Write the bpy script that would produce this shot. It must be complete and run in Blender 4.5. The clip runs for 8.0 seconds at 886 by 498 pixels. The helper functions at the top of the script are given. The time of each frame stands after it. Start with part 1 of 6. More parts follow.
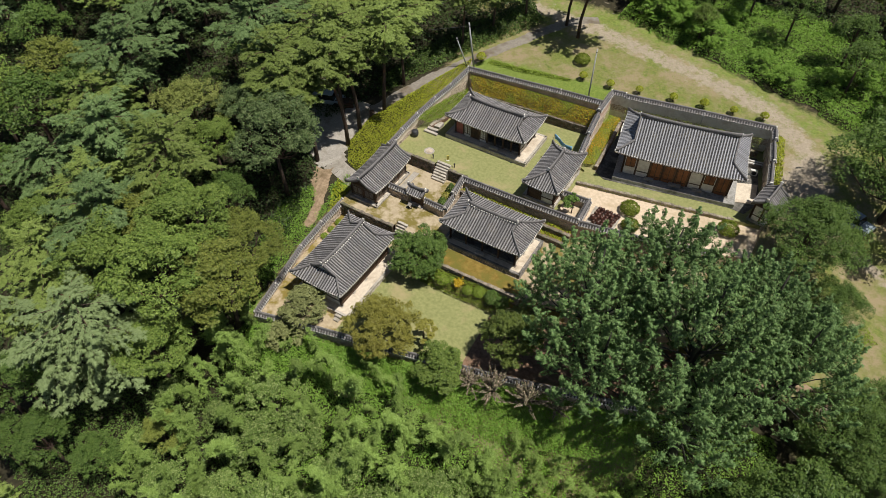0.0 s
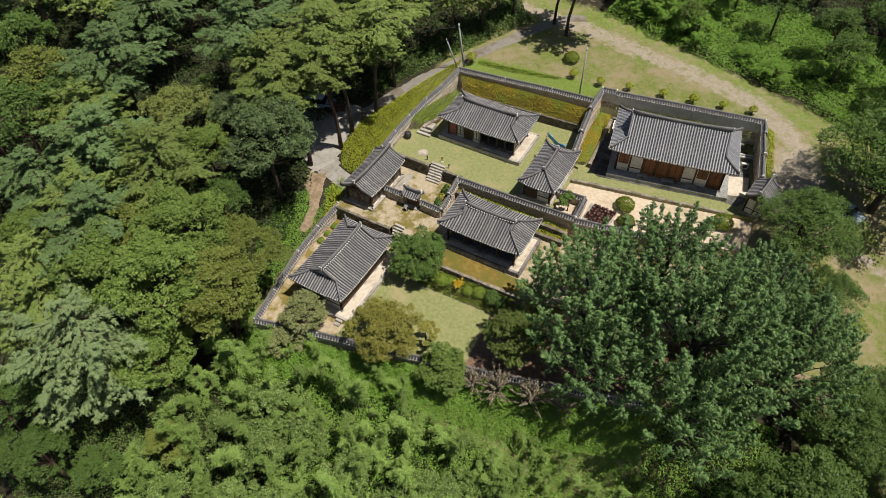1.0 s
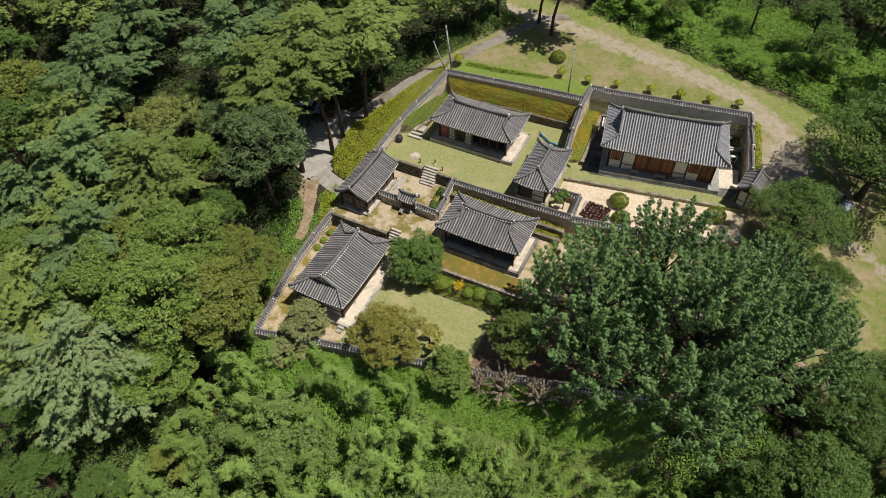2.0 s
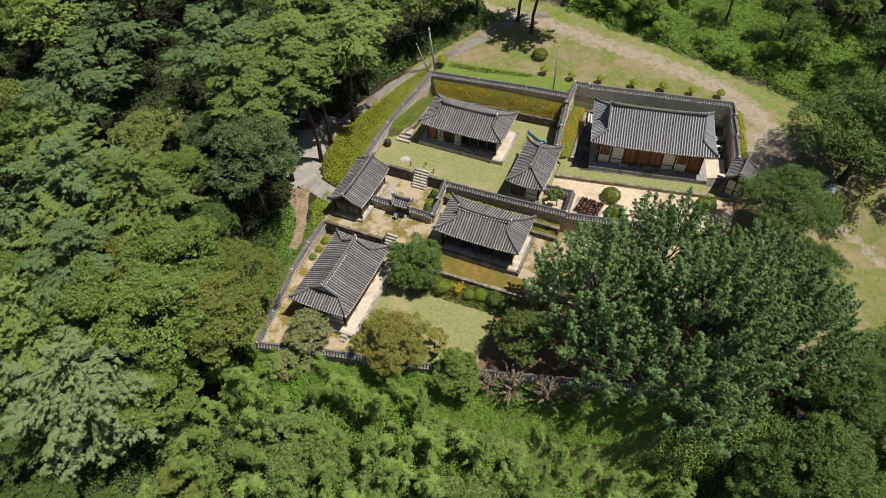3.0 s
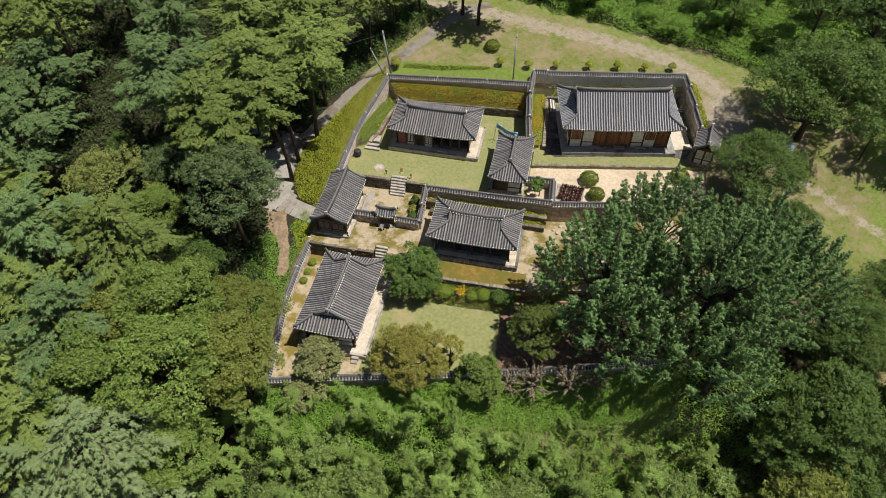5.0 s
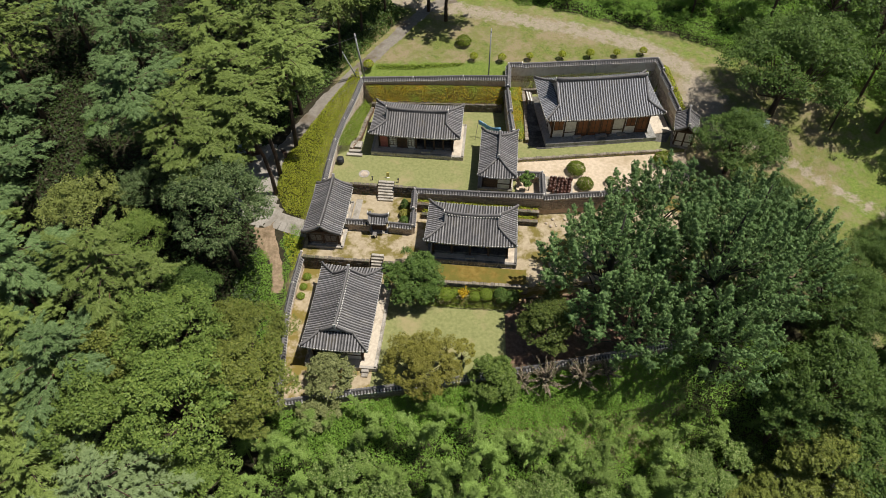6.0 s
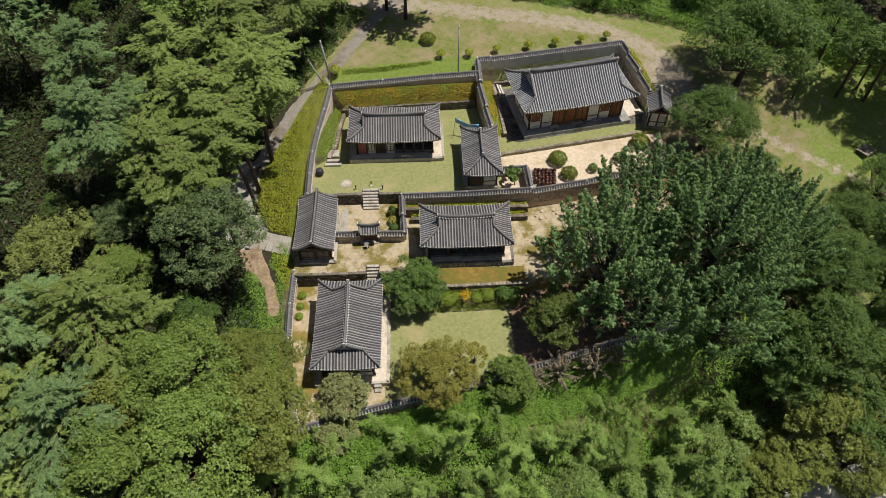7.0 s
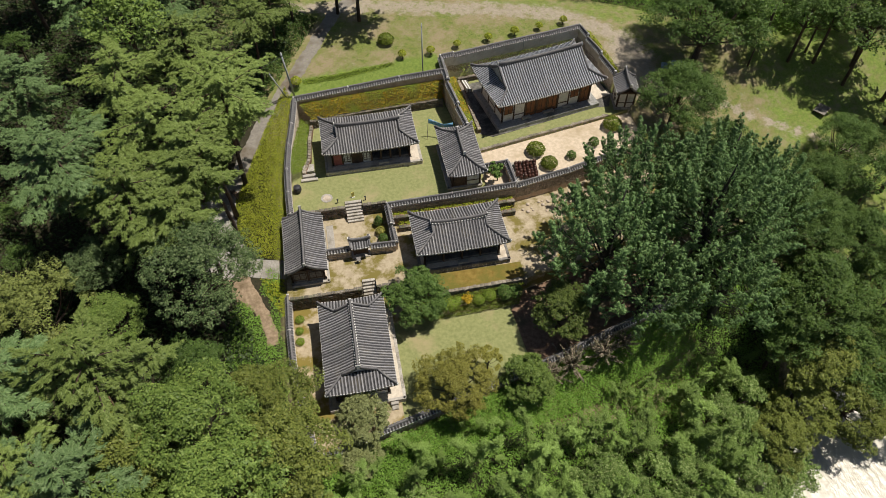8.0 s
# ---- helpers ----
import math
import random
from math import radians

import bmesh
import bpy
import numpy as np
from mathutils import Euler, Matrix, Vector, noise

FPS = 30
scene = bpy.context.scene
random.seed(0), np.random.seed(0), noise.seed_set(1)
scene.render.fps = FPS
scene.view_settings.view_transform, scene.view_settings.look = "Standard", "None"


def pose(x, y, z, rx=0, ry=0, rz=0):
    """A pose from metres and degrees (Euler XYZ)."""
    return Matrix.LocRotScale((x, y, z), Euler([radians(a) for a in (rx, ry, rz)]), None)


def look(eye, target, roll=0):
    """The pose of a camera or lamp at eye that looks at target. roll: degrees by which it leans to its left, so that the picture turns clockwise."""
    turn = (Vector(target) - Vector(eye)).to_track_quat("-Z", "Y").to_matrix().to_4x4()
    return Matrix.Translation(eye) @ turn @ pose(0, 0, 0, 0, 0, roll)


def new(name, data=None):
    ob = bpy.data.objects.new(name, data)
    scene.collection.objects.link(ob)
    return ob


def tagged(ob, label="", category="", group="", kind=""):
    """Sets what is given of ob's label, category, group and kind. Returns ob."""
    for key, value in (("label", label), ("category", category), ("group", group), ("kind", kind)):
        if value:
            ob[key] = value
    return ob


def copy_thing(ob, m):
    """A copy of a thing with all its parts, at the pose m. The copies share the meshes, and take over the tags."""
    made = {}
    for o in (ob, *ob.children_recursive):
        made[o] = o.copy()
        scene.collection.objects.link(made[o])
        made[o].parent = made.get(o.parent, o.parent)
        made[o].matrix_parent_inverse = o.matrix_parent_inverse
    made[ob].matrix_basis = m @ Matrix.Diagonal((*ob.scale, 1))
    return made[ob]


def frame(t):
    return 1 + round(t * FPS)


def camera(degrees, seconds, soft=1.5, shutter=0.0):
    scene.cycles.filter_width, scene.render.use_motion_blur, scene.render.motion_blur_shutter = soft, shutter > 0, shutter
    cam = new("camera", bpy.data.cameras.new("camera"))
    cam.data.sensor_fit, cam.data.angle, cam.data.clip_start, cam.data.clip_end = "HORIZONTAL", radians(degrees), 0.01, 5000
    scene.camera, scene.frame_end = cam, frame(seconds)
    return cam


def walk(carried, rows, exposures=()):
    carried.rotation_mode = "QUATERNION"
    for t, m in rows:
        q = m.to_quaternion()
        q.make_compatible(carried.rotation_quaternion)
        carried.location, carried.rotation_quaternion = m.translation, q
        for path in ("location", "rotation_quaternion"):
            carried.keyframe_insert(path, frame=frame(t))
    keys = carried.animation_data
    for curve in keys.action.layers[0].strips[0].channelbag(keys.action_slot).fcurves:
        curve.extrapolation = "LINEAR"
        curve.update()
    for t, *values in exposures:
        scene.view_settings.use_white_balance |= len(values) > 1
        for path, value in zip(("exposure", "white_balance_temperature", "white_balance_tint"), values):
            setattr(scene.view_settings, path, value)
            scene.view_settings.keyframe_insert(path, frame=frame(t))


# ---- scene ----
# Camera: a drone circling the compound; world x runs along the rear hall, z = 0 is its lawn.
cam = camera(66.87, 8.0, soft=0.7)
# seconds, x, y, z, yaw, pitch
PATH = [
    (0, 33.083, -51.399, 50.727, 31.268, -48.019),
    (0.5, 32.450, -51.778, 50.798, 30.192, -48.019),
    (1, 31.656, -52.157, 50.849, 29.060, -48.020),
    (1.5, 30.761, -52.552, 50.926, 27.757, -48.008),
    (3, 26.830, -53.892, 51.278, 22.296, -48.127),
    (3.5, 25.064, -54.190, 51.438, 19.946, -48.338),
    (4, 23.150, -54.407, 51.630, 17.427, -48.578),
    (4.5, 21.108, -54.497, 51.801, 14.728, -48.865),
    (6, 13.987, -53.717, 52.209, 5.436, -50.010),
    (6.5, 11.342, -53.058, 52.374, 1.751, -50.491),
    (7, 8.616, -52.142, 52.532, -2.166, -50.979),
    (7.5, 5.846, -50.916, 52.655, -6.360, -51.530),
    (8, 3.103, -49.436, 52.777, -10.796, -52.051),
]
walk(cam, [(t, pose(x, y, z, 90 + pitch, 0, yaw)) for t, x, y, z, yaw, pitch in PATH], [(0, -0.02), (4.5, 0.0), (6.5, -0.04), (8, -0.08)])

# ---- light ----
SUN = Vector((0.39, 0.03, 1.0)).normalized()
world = bpy.data.worlds.new("sky")
scene.world = world
world.use_nodes = True
wn = world.node_tree.nodes
sky = wn.new("ShaderNodeTexSky")
sky.sky_type, sky.sun_disc = "NISHITA", False
sky.sun_elevation = math.asin(SUN.z)
sky.sun_rotation = math.atan2(SUN.x, SUN.y)
wn["Background"].inputs["Strength"].default_value = 0.05
world.node_tree.links.new(sky.outputs[0], wn["Background"].inputs["Color"])
sun_data = bpy.data.lights.new("sun", "SUN")
sun_data.energy, sun_data.angle, sun_data.color = 5.0, radians(0.5), (1.0, 0.95, 0.87)
sun_lamp = new("sun", sun_data)
sun_lamp.matrix_world = look(SUN * 200, (0, 0, 0))


# ---- materials ----
def node_mat(name):
    m = bpy.data.materials.new(name)
    m.use_nodes = True
    nt = m.node_tree
    return m, nt, nt.nodes["Principled BSDF"]


def mix_rgb(nt, fac, a, b, mode="MIX"):
    n = nt.nodes.new("ShaderNodeMix")
    n.data_type, n.blend_type = "RGBA", mode
    for socket, value in ((n.inputs[0], fac), (n.inputs[6], a), (n.inputs[7], b)):
        if isinstance(value, (int, float)):
            socket.default_value = value
        elif isinstance(value, tuple):
            socket.default_value = (*value, 1) if len(value) == 3 else value
        else:
            nt.links.new(value, socket)
    return n.outputs[2]


def noise_tex(nt, scale, detail=4.0, rough=0.6, lo=0.35, hi=0.65, stretch=(1, 1, 1)):
    tc = nt.nodes.new("ShaderNodeTexCoord")
    mp = nt.nodes.new("ShaderNodeMapping")
    mp.inputs["Scale"].default_value = stretch
    n = nt.nodes.new("ShaderNodeTexNoise")
    n.inputs["Scale"].default_value, n.inputs["Detail"].default_value, n.inputs["Roughness"].default_value = scale, detail, rough
    r = nt.nodes.new("ShaderNodeMapRange")
    r.inputs["From Min"].default_value, r.inputs["From Max"].default_value = lo, hi
    nt.links.new(tc.outputs["Object"], mp.inputs["Vector"])
    nt.links.new(mp.outputs[0], n.inputs["Vector"])
    nt.links.new(n.outputs["Fac"], r.inputs["Value"])
    return r.outputs[0], n.outputs["Fac"]


def surface(name, a, b, c=None, fine=8.0, coarse=0.8, rough=0.85, bump=0.3, island=0.0, own=0.0, spec=0.3, c_lo=0.5, c_hi=0.65, stretch=(1, 1, 1)):
    """Two tones in fine grain, a third one in coarse patches, and brightness that varies from piece to piece."""
    m, nt, p = node_mat(name)
    f1, raw = noise_tex(nt, fine, stretch=stretch)
    col = mix_rgb(nt, f1, a, b)
    if c:
        f2, _ = noise_tex(nt, coarse, 5.0, 0.65, c_lo, c_hi)
        col = mix_rgb(nt, f2, col, c)
    for amount, kind in ((island, "g"), (own, "o")):
        if amount:
            if kind == "g":
                rnd = nt.nodes.new("ShaderNodeNewGeometry").outputs["Random Per Island"]
            else:
                rnd = nt.nodes.new("ShaderNodeObjectInfo").outputs["Random"]
            mr = nt.nodes.new("ShaderNodeMapRange")
            mr.inputs["To Min"].default_value, mr.inputs["To Max"].default_value = 1 - amount, 1 + amount
            nt.links.new(rnd, mr.inputs["Value"])
            col = mix_rgb(nt, 1.0, col, mr.outputs[0], "MULTIPLY")
    nt.links.new(col, p.inputs["Base Color"])
    p.inputs["Roughness"].default_value = rough
    p.inputs["Specular IOR Level"].default_value = spec
    if bump:
        bn = nt.nodes.new("ShaderNodeBump")
        bn.inputs["Strength"].default_value, bn.inputs["Distance"].default_value = bump, 0.05
        nt.links.new(raw, bn.inputs["Height"])
        nt.links.new(bn.outputs[0], p.inputs["Normal"])
    return m


def leaf_mat(name, dark, mid, light, own=0.15, glow=0.09, patch=None, gloss=0.45, even=0.4):
    """Leaves: tones drawn leaf by leaf, a tint tree by tree, and light let through."""
    dark, light = ([c + (m - c) * even for c, m in zip(tone, mid)] for tone in (dark, light))
    dark, mid, light = ([c * 0.9 for c in tone] for tone in (dark, mid, light))
    m, nt, p = node_mat(name)
    rnd = nt.nodes.new("ShaderNodeNewGeometry").outputs["Random Per Island"]
    ramp = nt.nodes.new("ShaderNodeValToRGB")
    ramp.color_ramp.elements[0].color, ramp.color_ramp.elements[1].color = (*dark, 1), (*light, 1)
    e = ramp.color_ramp.elements.new(0.55)
    e.color = (*mid, 1)
    nt.links.new(rnd, ramp.inputs["Fac"])
    col = ramp.outputs["Color"]
    if patch:
        f2, _ = noise_tex(nt, 0.35, 3.0, 0.6, 0.48, 0.62)
        col = mix_rgb(nt, f2, col, patch)
    oi = nt.nodes.new("ShaderNodeObjectInfo").outputs["Random"]
    mr = nt.nodes.new("ShaderNodeMapRange")
    mr.inputs["To Min"].default_value, mr.inputs["To Max"].default_value = 1 - own, 1 + own
    nt.links.new(oi, mr.inputs["Value"])
    col = mix_rgb(nt, 1.0, col, mr.outputs[0], "MULTIPLY")
    nt.links.new(col, p.inputs["Base Color"])
    p.inputs["Roughness"].default_value, p.inputs["Specular IOR Level"].default_value = gloss, 0.16
    tr = nt.nodes.new("ShaderNodeBsdfTranslucent")
    warm = mix_rgb(nt, 1.0, col, (1.35, 1.25, 0.5), "MULTIPLY")
    nt.links.new(warm, tr.inputs["Color"])
    mx = nt.nodes.new("ShaderNodeMixShader")
    mx.inputs[0].default_value = glow
    nt.links.new(p.outputs[0], mx.inputs[1])
    nt.links.new(tr.outputs[0], mx.inputs[2])
    nt.links.new(mx.outputs[0], nt.nodes["Material Output"].inputs["Surface"])
    return m


M_TILE = surface("roof_tile", (0.190, 0.182, 0.185), (0.305, 0.292, 0.292), (0.345, 0.328, 0.312), 9.0, 0.7, 0.75, 0.25, 0.28, 0.0, 0.3, 0.52, 0.75)
# Channels far darker than the rows: shade between ribs is in their colour.
M_TILE_BED_SHADE = surface("tile_channel_shade", (0.035, 0.034, 0.036), (0.06, 0.058, 0.058), (0.085, 0.075, 0.06), 6.0, 0.9, 0.8, 0.3)
M_TILE_NEW = surface("roof_tile_newer", (0.26, 0.262, 0.28), (0.37, 0.373, 0.395), (0.32, 0.322, 0.335), 9.0, 0.5, 0.65, 0.2, 0.2, 0.0, 0.4)
M_LIME = surface("lime_mortar", (0.66, 0.63, 0.58), (0.82, 0.79, 0.74), (0.46, 0.43, 0.39), 7.0, 1.5, 0.9, 0.3, 0.2)
M_PLASTER = surface("plaster", (0.68, 0.65, 0.58), (0.80, 0.77, 0.70), (0.58, 0.53, 0.45), 3.0, 0.9, 0.9, 0.1)
M_WOOD = surface("dark_timber", (0.075, 0.045, 0.03), (0.14, 0.088, 0.055), (0.055, 0.04, 0.032), 5.0, 1.0, 0.8, 0.3, 0.15, 0.1, stretch=(6, 6, 0.8))
M_WOOD_RED = surface("brown_timber", (0.22, 0.085, 0.035), (0.33, 0.14, 0.06), (0.16, 0.07, 0.035), 5.0, 1.0, 0.7, 0.2, 0.12, 0.1, stretch=(6, 6, 0.8))
M_WOOD_GREY = surface("weathered_timber", (0.15, 0.13, 0.11), (0.26, 0.23, 0.19), (0.11, 0.09, 0.075), 5.0, 1.0, 0.85, 0.3, 0.12, 0.1)
M_RED_DOOR = surface("red_door_paint", (0.33, 0.10, 0.085), (0.42, 0.15, 0.12), None, 3.0, 1.0, 0.7, 0.1)
M_STONE = surface("granite", (0.34, 0.31, 0.27), (0.47, 0.43, 0.37), (0.27, 0.24, 0.19), 10.0, 1.2, 0.9, 0.4, 0.18, 0.12)
M_STONE_GREY = surface("grey_stone", (0.16, 0.15, 0.14), (0.27, 0.25, 0.225), (0.12, 0.11, 0.095), 10.0, 1.2, 0.9, 0.4, 0.18, 0.12)
M_RUBBLE = surface("dark_rubble", (0.12, 0.105, 0.085), (0.24, 0.205, 0.165), (0.10, 0.11, 0.055), 8.0, 1.2, 0.92, 0.5, 0.35)
M_RUBBLE_PALE = surface("pale_rubble", (0.40, 0.32, 0.25), (0.56, 0.47, 0.37), (0.33, 0.27, 0.20), 8.0, 1.2, 0.92, 0.5, 0.25)
M_CLAY_WALL = surface("clay_wall", (0.52, 0.38, 0.30), (0.64, 0.48, 0.38), (0.44, 0.31, 0.23), 4.0, 0.9, 0.92, 0.3)
M_PALE_WALL = surface("sandy_wall", (0.56, 0.48, 0.38), (0.70, 0.62, 0.50), (0.46, 0.38, 0.28), 4.0, 0.9, 0.92, 0.3)
M_LAWN = surface("mown_lawn", (0.205, 0.218, 0.082), (0.285, 0.290, 0.120), (0.345, 0.290, 0.150), 3.0, 0.33, 0.95, 0.3, c_lo=0.52, c_hi=0.72)
M_COURT = surface("sand_with_moss", (0.36, 0.29, 0.19), (0.47, 0.39, 0.27), (0.185, 0.150, 0.040), 3.0, 0.42, 0.95, 0.25, c_lo=0.455, c_hi=0.56)
M_COURT_MOSSY = surface("mossy_sand", (0.37, 0.295, 0.19), (0.48, 0.39, 0.265), (0.215, 0.165, 0.04), 3.0, 0.55, 0.95, 0.25, c_lo=0.45, c_hi=0.56)
M_MOSS = surface("mossy_yard", (0.17, 0.115, 0.022), (0.26, 0.18, 0.045), (0.145, 0.13, 0.025), 2.5, 0.5, 0.95, 0.3, c_lo=0.45, c_hi=0.6)
M_SAND = surface("pale_sand", (0.52, 0.42, 0.30), (0.66, 0.54, 0.40), (0.42, 0.33, 0.21), 3.0, 0.3, 0.95, 0.25, c_lo=0.5, c_hi=0.7)
M_SOIL = surface("bare_soil", (0.16, 0.095, 0.06), (0.26, 0.165, 0.11), (0.10, 0.085, 0.05), 3.0, 0.4, 0.95, 0.4)
M_TRACK = surface("reddish_dirt", (0.225, 0.160, 0.100), (0.35, 0.26, 0.17), (0.16, 0.115, 0.065), 3.0, 0.6, 0.95, 0.4)
M_RUBBLE_MID = surface("weathered_rubble", (0.20, 0.17, 0.135), (0.33, 0.285, 0.225), (0.14, 0.13, 0.08), 8.0, 1.2, 0.92, 0.5, 0.3)
M_RIDGE = surface("ridge_tile", (0.105, 0.10, 0.10), (0.20, 0.19, 0.187), (0.24, 0.225, 0.21), 11.0, 1.2, 0.75, 0.35, 0.15, 0.0, 0.3, 0.52, 0.7, stretch=(1, 1, 3))
M_APRON = surface("stained_concrete", (0.12, 0.115, 0.10), (0.22, 0.205, 0.18), (0.055, 0.052, 0.045), 5.0, 0.6, 0.9, 0.25, c_lo=0.42, c_hi=0.6)
M_CONCRETE = surface("concrete", (0.29, 0.265, 0.23), (0.39, 0.36, 0.315), (0.23, 0.205, 0.165), 6.0, 0.5, 0.9, 0.2, 0.0, 0.1)
M_CEMENT = surface("grey_cement", (0.27, 0.265, 0.25), (0.38, 0.37, 0.345), (0.17, 0.165, 0.14), 5.0, 0.9, 0.9, 0.2)
M_PATH = surface("worn_path", (0.20, 0.18, 0.15), (0.28, 0.25, 0.21), (0.15, 0.12, 0.085), 4.0, 0.5, 0.92, 0.3)
M_PODIUM = surface("rammed_earth", (0.55, 0.47, 0.37), (0.68, 0.60, 0.48), (0.44, 0.36, 0.27), 4.0, 0.7, 0.92, 0.25)
M_BARK = surface("bark", (0.045, 0.032, 0.026), (0.10, 0.07, 0.052), (0.14, 0.075, 0.045), 6.0, 0.6, 0.95, 0.6, stretch=(3, 3, 0.6))
M_BARK_GREY = surface("grey_bark", (0.030, 0.028, 0.024), (0.065, 0.060, 0.050), (0.045, 0.050, 0.030), 6.0, 0.6, 0.95, 0.6, stretch=(3, 3, 0.6))
M_JAR = surface("glazed_jar", (0.055, 0.022, 0.016), (0.085, 0.036, 0.024), None, 3.0, 1.0, 0.28, 0.0, 0.0, 0.25, 0.5)
# Near black: the open halls' shade put into colour; also used for stand legs.
M_DARK = surface("hall_shade_and_leg_black", (0.02, 0.017, 0.015), (0.035, 0.03, 0.025), None, 3.0, 1.0, 0.9, 0.0)
M_STEEL = surface("galvanised_steel", (0.30, 0.31, 0.31), (0.42, 0.43, 0.43), None, 9.0, 1.0, 0.5, 0.05)
M_BLUE = surface("blue_banner_cloth", (0.16, 0.40, 0.62), (0.24, 0.50, 0.70), (0.58, 0.68, 0.74), 2.0, 1.1, 0.8, 0.05, c_lo=0.55, c_hi=0.62)
M_SIGN = surface("pale_sign", (0.62, 0.62, 0.58), (0.72, 0.71, 0.66), None, 5.0, 1.0, 0.6, 0.05)
M_YELLOW = surface("yellow_paint", (0.55, 0.46, 0.10), (0.65, 0.56, 0.16), None, 5.0, 1.0, 0.6, 0.05)
M_BLACK = surface("black_plastic", (0.03, 0.03, 0.033), (0.05, 0.05, 0.055), None, 5.0, 1.0, 0.55, 0.05)
M_CARPAINT = surface("silver_blue_paint", (0.30, 0.36, 0.42), (0.34, 0.40, 0.46), None, 5.0, 1.0, 0.25, 0.0, 0.0, 0.0, 0.6)
M_GLASS_DARK = surface("dark_car_glass", (0.012, 0.014, 0.016), (0.02, 0.022, 0.025), None, 5.0, 1.0, 0.08, 0.0, 0.0, 0.0, 0.6)

L_BROAD = leaf_mat("broad_leaves", (0.074, 0.122, 0.025), (0.155, 0.230, 0.047), (0.300, 0.375, 0.092), 0.2)
L_DARK = leaf_mat("dark_leaves", (0.046, 0.092, 0.020), (0.096, 0.163, 0.034), (0.205, 0.280, 0.074), 0.15)
L_OLIVE = leaf_mat("olive_leaves", (0.150, 0.150, 0.028), (0.265, 0.255, 0.052), (0.400, 0.370, 0.088), 0.12)
L_MIXED = leaf_mat("olive_green_leaves", (0.085, 0.112, 0.023), (0.180, 0.215, 0.044), (0.315, 0.340, 0.080), 0.15)
L_RUSSET = leaf_mat("maple_leaves", (0.110, 0.135, 0.034), (0.210, 0.248, 0.066), (0.330, 0.360, 0.105), 0.1)
L_PINE = leaf_mat("pine_needles", (0.105, 0.152, 0.034), (0.205, 0.276, 0.066), (0.320, 0.390, 0.118), 0.18)
L_PINE_COOL = leaf_mat("cool_pine_needles", (0.078, 0.135, 0.046), (0.155, 0.240, 0.086), (0.275, 0.370, 0.148), 0.15)
L_PINE_BLUE = leaf_mat("blue_pine_needles", (0.130, 0.185, 0.074), (0.232, 0.308, 0.130), (0.340, 0.425, 0.190), 0.1, even=0.6)
L_ASH = leaf_mat("grey_green_ash_leaves", (0.066, 0.105, 0.036), (0.118, 0.178, 0.062), (0.285, 0.345, 0.155), 0.1, even=0.2)
# Floor leaves darkened in colour to stand for tree shade.
L_FLOOR_SHADE = leaf_mat("woodland_floor_shade_leaves", (0.028, 0.050, 0.014), (0.050, 0.082, 0.022), (0.095, 0.130, 0.040), 0.1)
L_FRESH = leaf_mat("fresh_green_leaves", (0.120, 0.190, 0.026), (0.225, 0.315, 0.042), (0.350, 0.420, 0.075), 0.05, 0.2)
L_JUNIPER = leaf_mat("juniper_needles", (0.058, 0.090, 0.022), (0.118, 0.160, 0.036), (0.220, 0.260, 0.062), 0.1, 0.15)
L_GINKGO = leaf_mat("ginkgo_leaves", (0.058, 0.115, 0.036), (0.155, 0.265, 0.088), (0.295, 0.415, 0.165), 0.12, 0.12, even=0.25)
L_BAMBOO = leaf_mat("bamboo_leaves", (0.115, 0.180, 0.040), (0.225, 0.335, 0.075), (0.350, 0.470, 0.140), 0.28)
L_SPECKLED = leaf_mat("speckled_vine_leaves", (0.085, 0.140, 0.028), (0.165, 0.255, 0.055), (0.400, 0.470, 0.190), 0.2, even=0.15)
L_PLUM = leaf_mat("grey_green_leaves", (0.131, 0.152, 0.055), (0.250, 0.275, 0.106), (0.388, 0.406, 0.169), 0.1)
L_VINE = leaf_mat("vine_leaves", (0.105, 0.205, 0.028), (0.185, 0.330, 0.048), (0.290, 0.440, 0.085), 0.05)
L_SHRUB = leaf_mat("azalea_leaves", (0.205, 0.265, 0.026), (0.345, 0.390, 0.037), (0.504, 0.487, 0.067), 0.05, 0.25)
L_TOPIARY = leaf_mat("topiary_leaves", (0.083, 0.117, 0.015), (0.139, 0.180, 0.021), (0.208, 0.250, 0.036), 0.15)
L_FLOWER = leaf_mat("marigold_bed_leaves", (0.190, 0.250, 0.035), (0.390, 0.370, 0.045), (0.760, 0.400, 0.035), 0.05, 0.2, (0.260, 0.330, 0.050), even=0.0)
L_CRAPE = leaf_mat("crape_myrtle_leaves", (0.115, 0.130, 0.055), (0.280, 0.235, 0.160), (0.560, 0.420, 0.340), 0.1, even=0.1)
L_GRASS = leaf_mat("wild_grass", (0.140, 0.185, 0.034), (0.215, 0.265, 0.055), (0.310, 0.330, 0.095), 0.05)
L_YELLOW = leaf_mat("yellow_flowers", (0.450, 0.300, 0.020), (0.620, 0.420, 0.030), (0.720, 0.520, 0.060), 0.05)


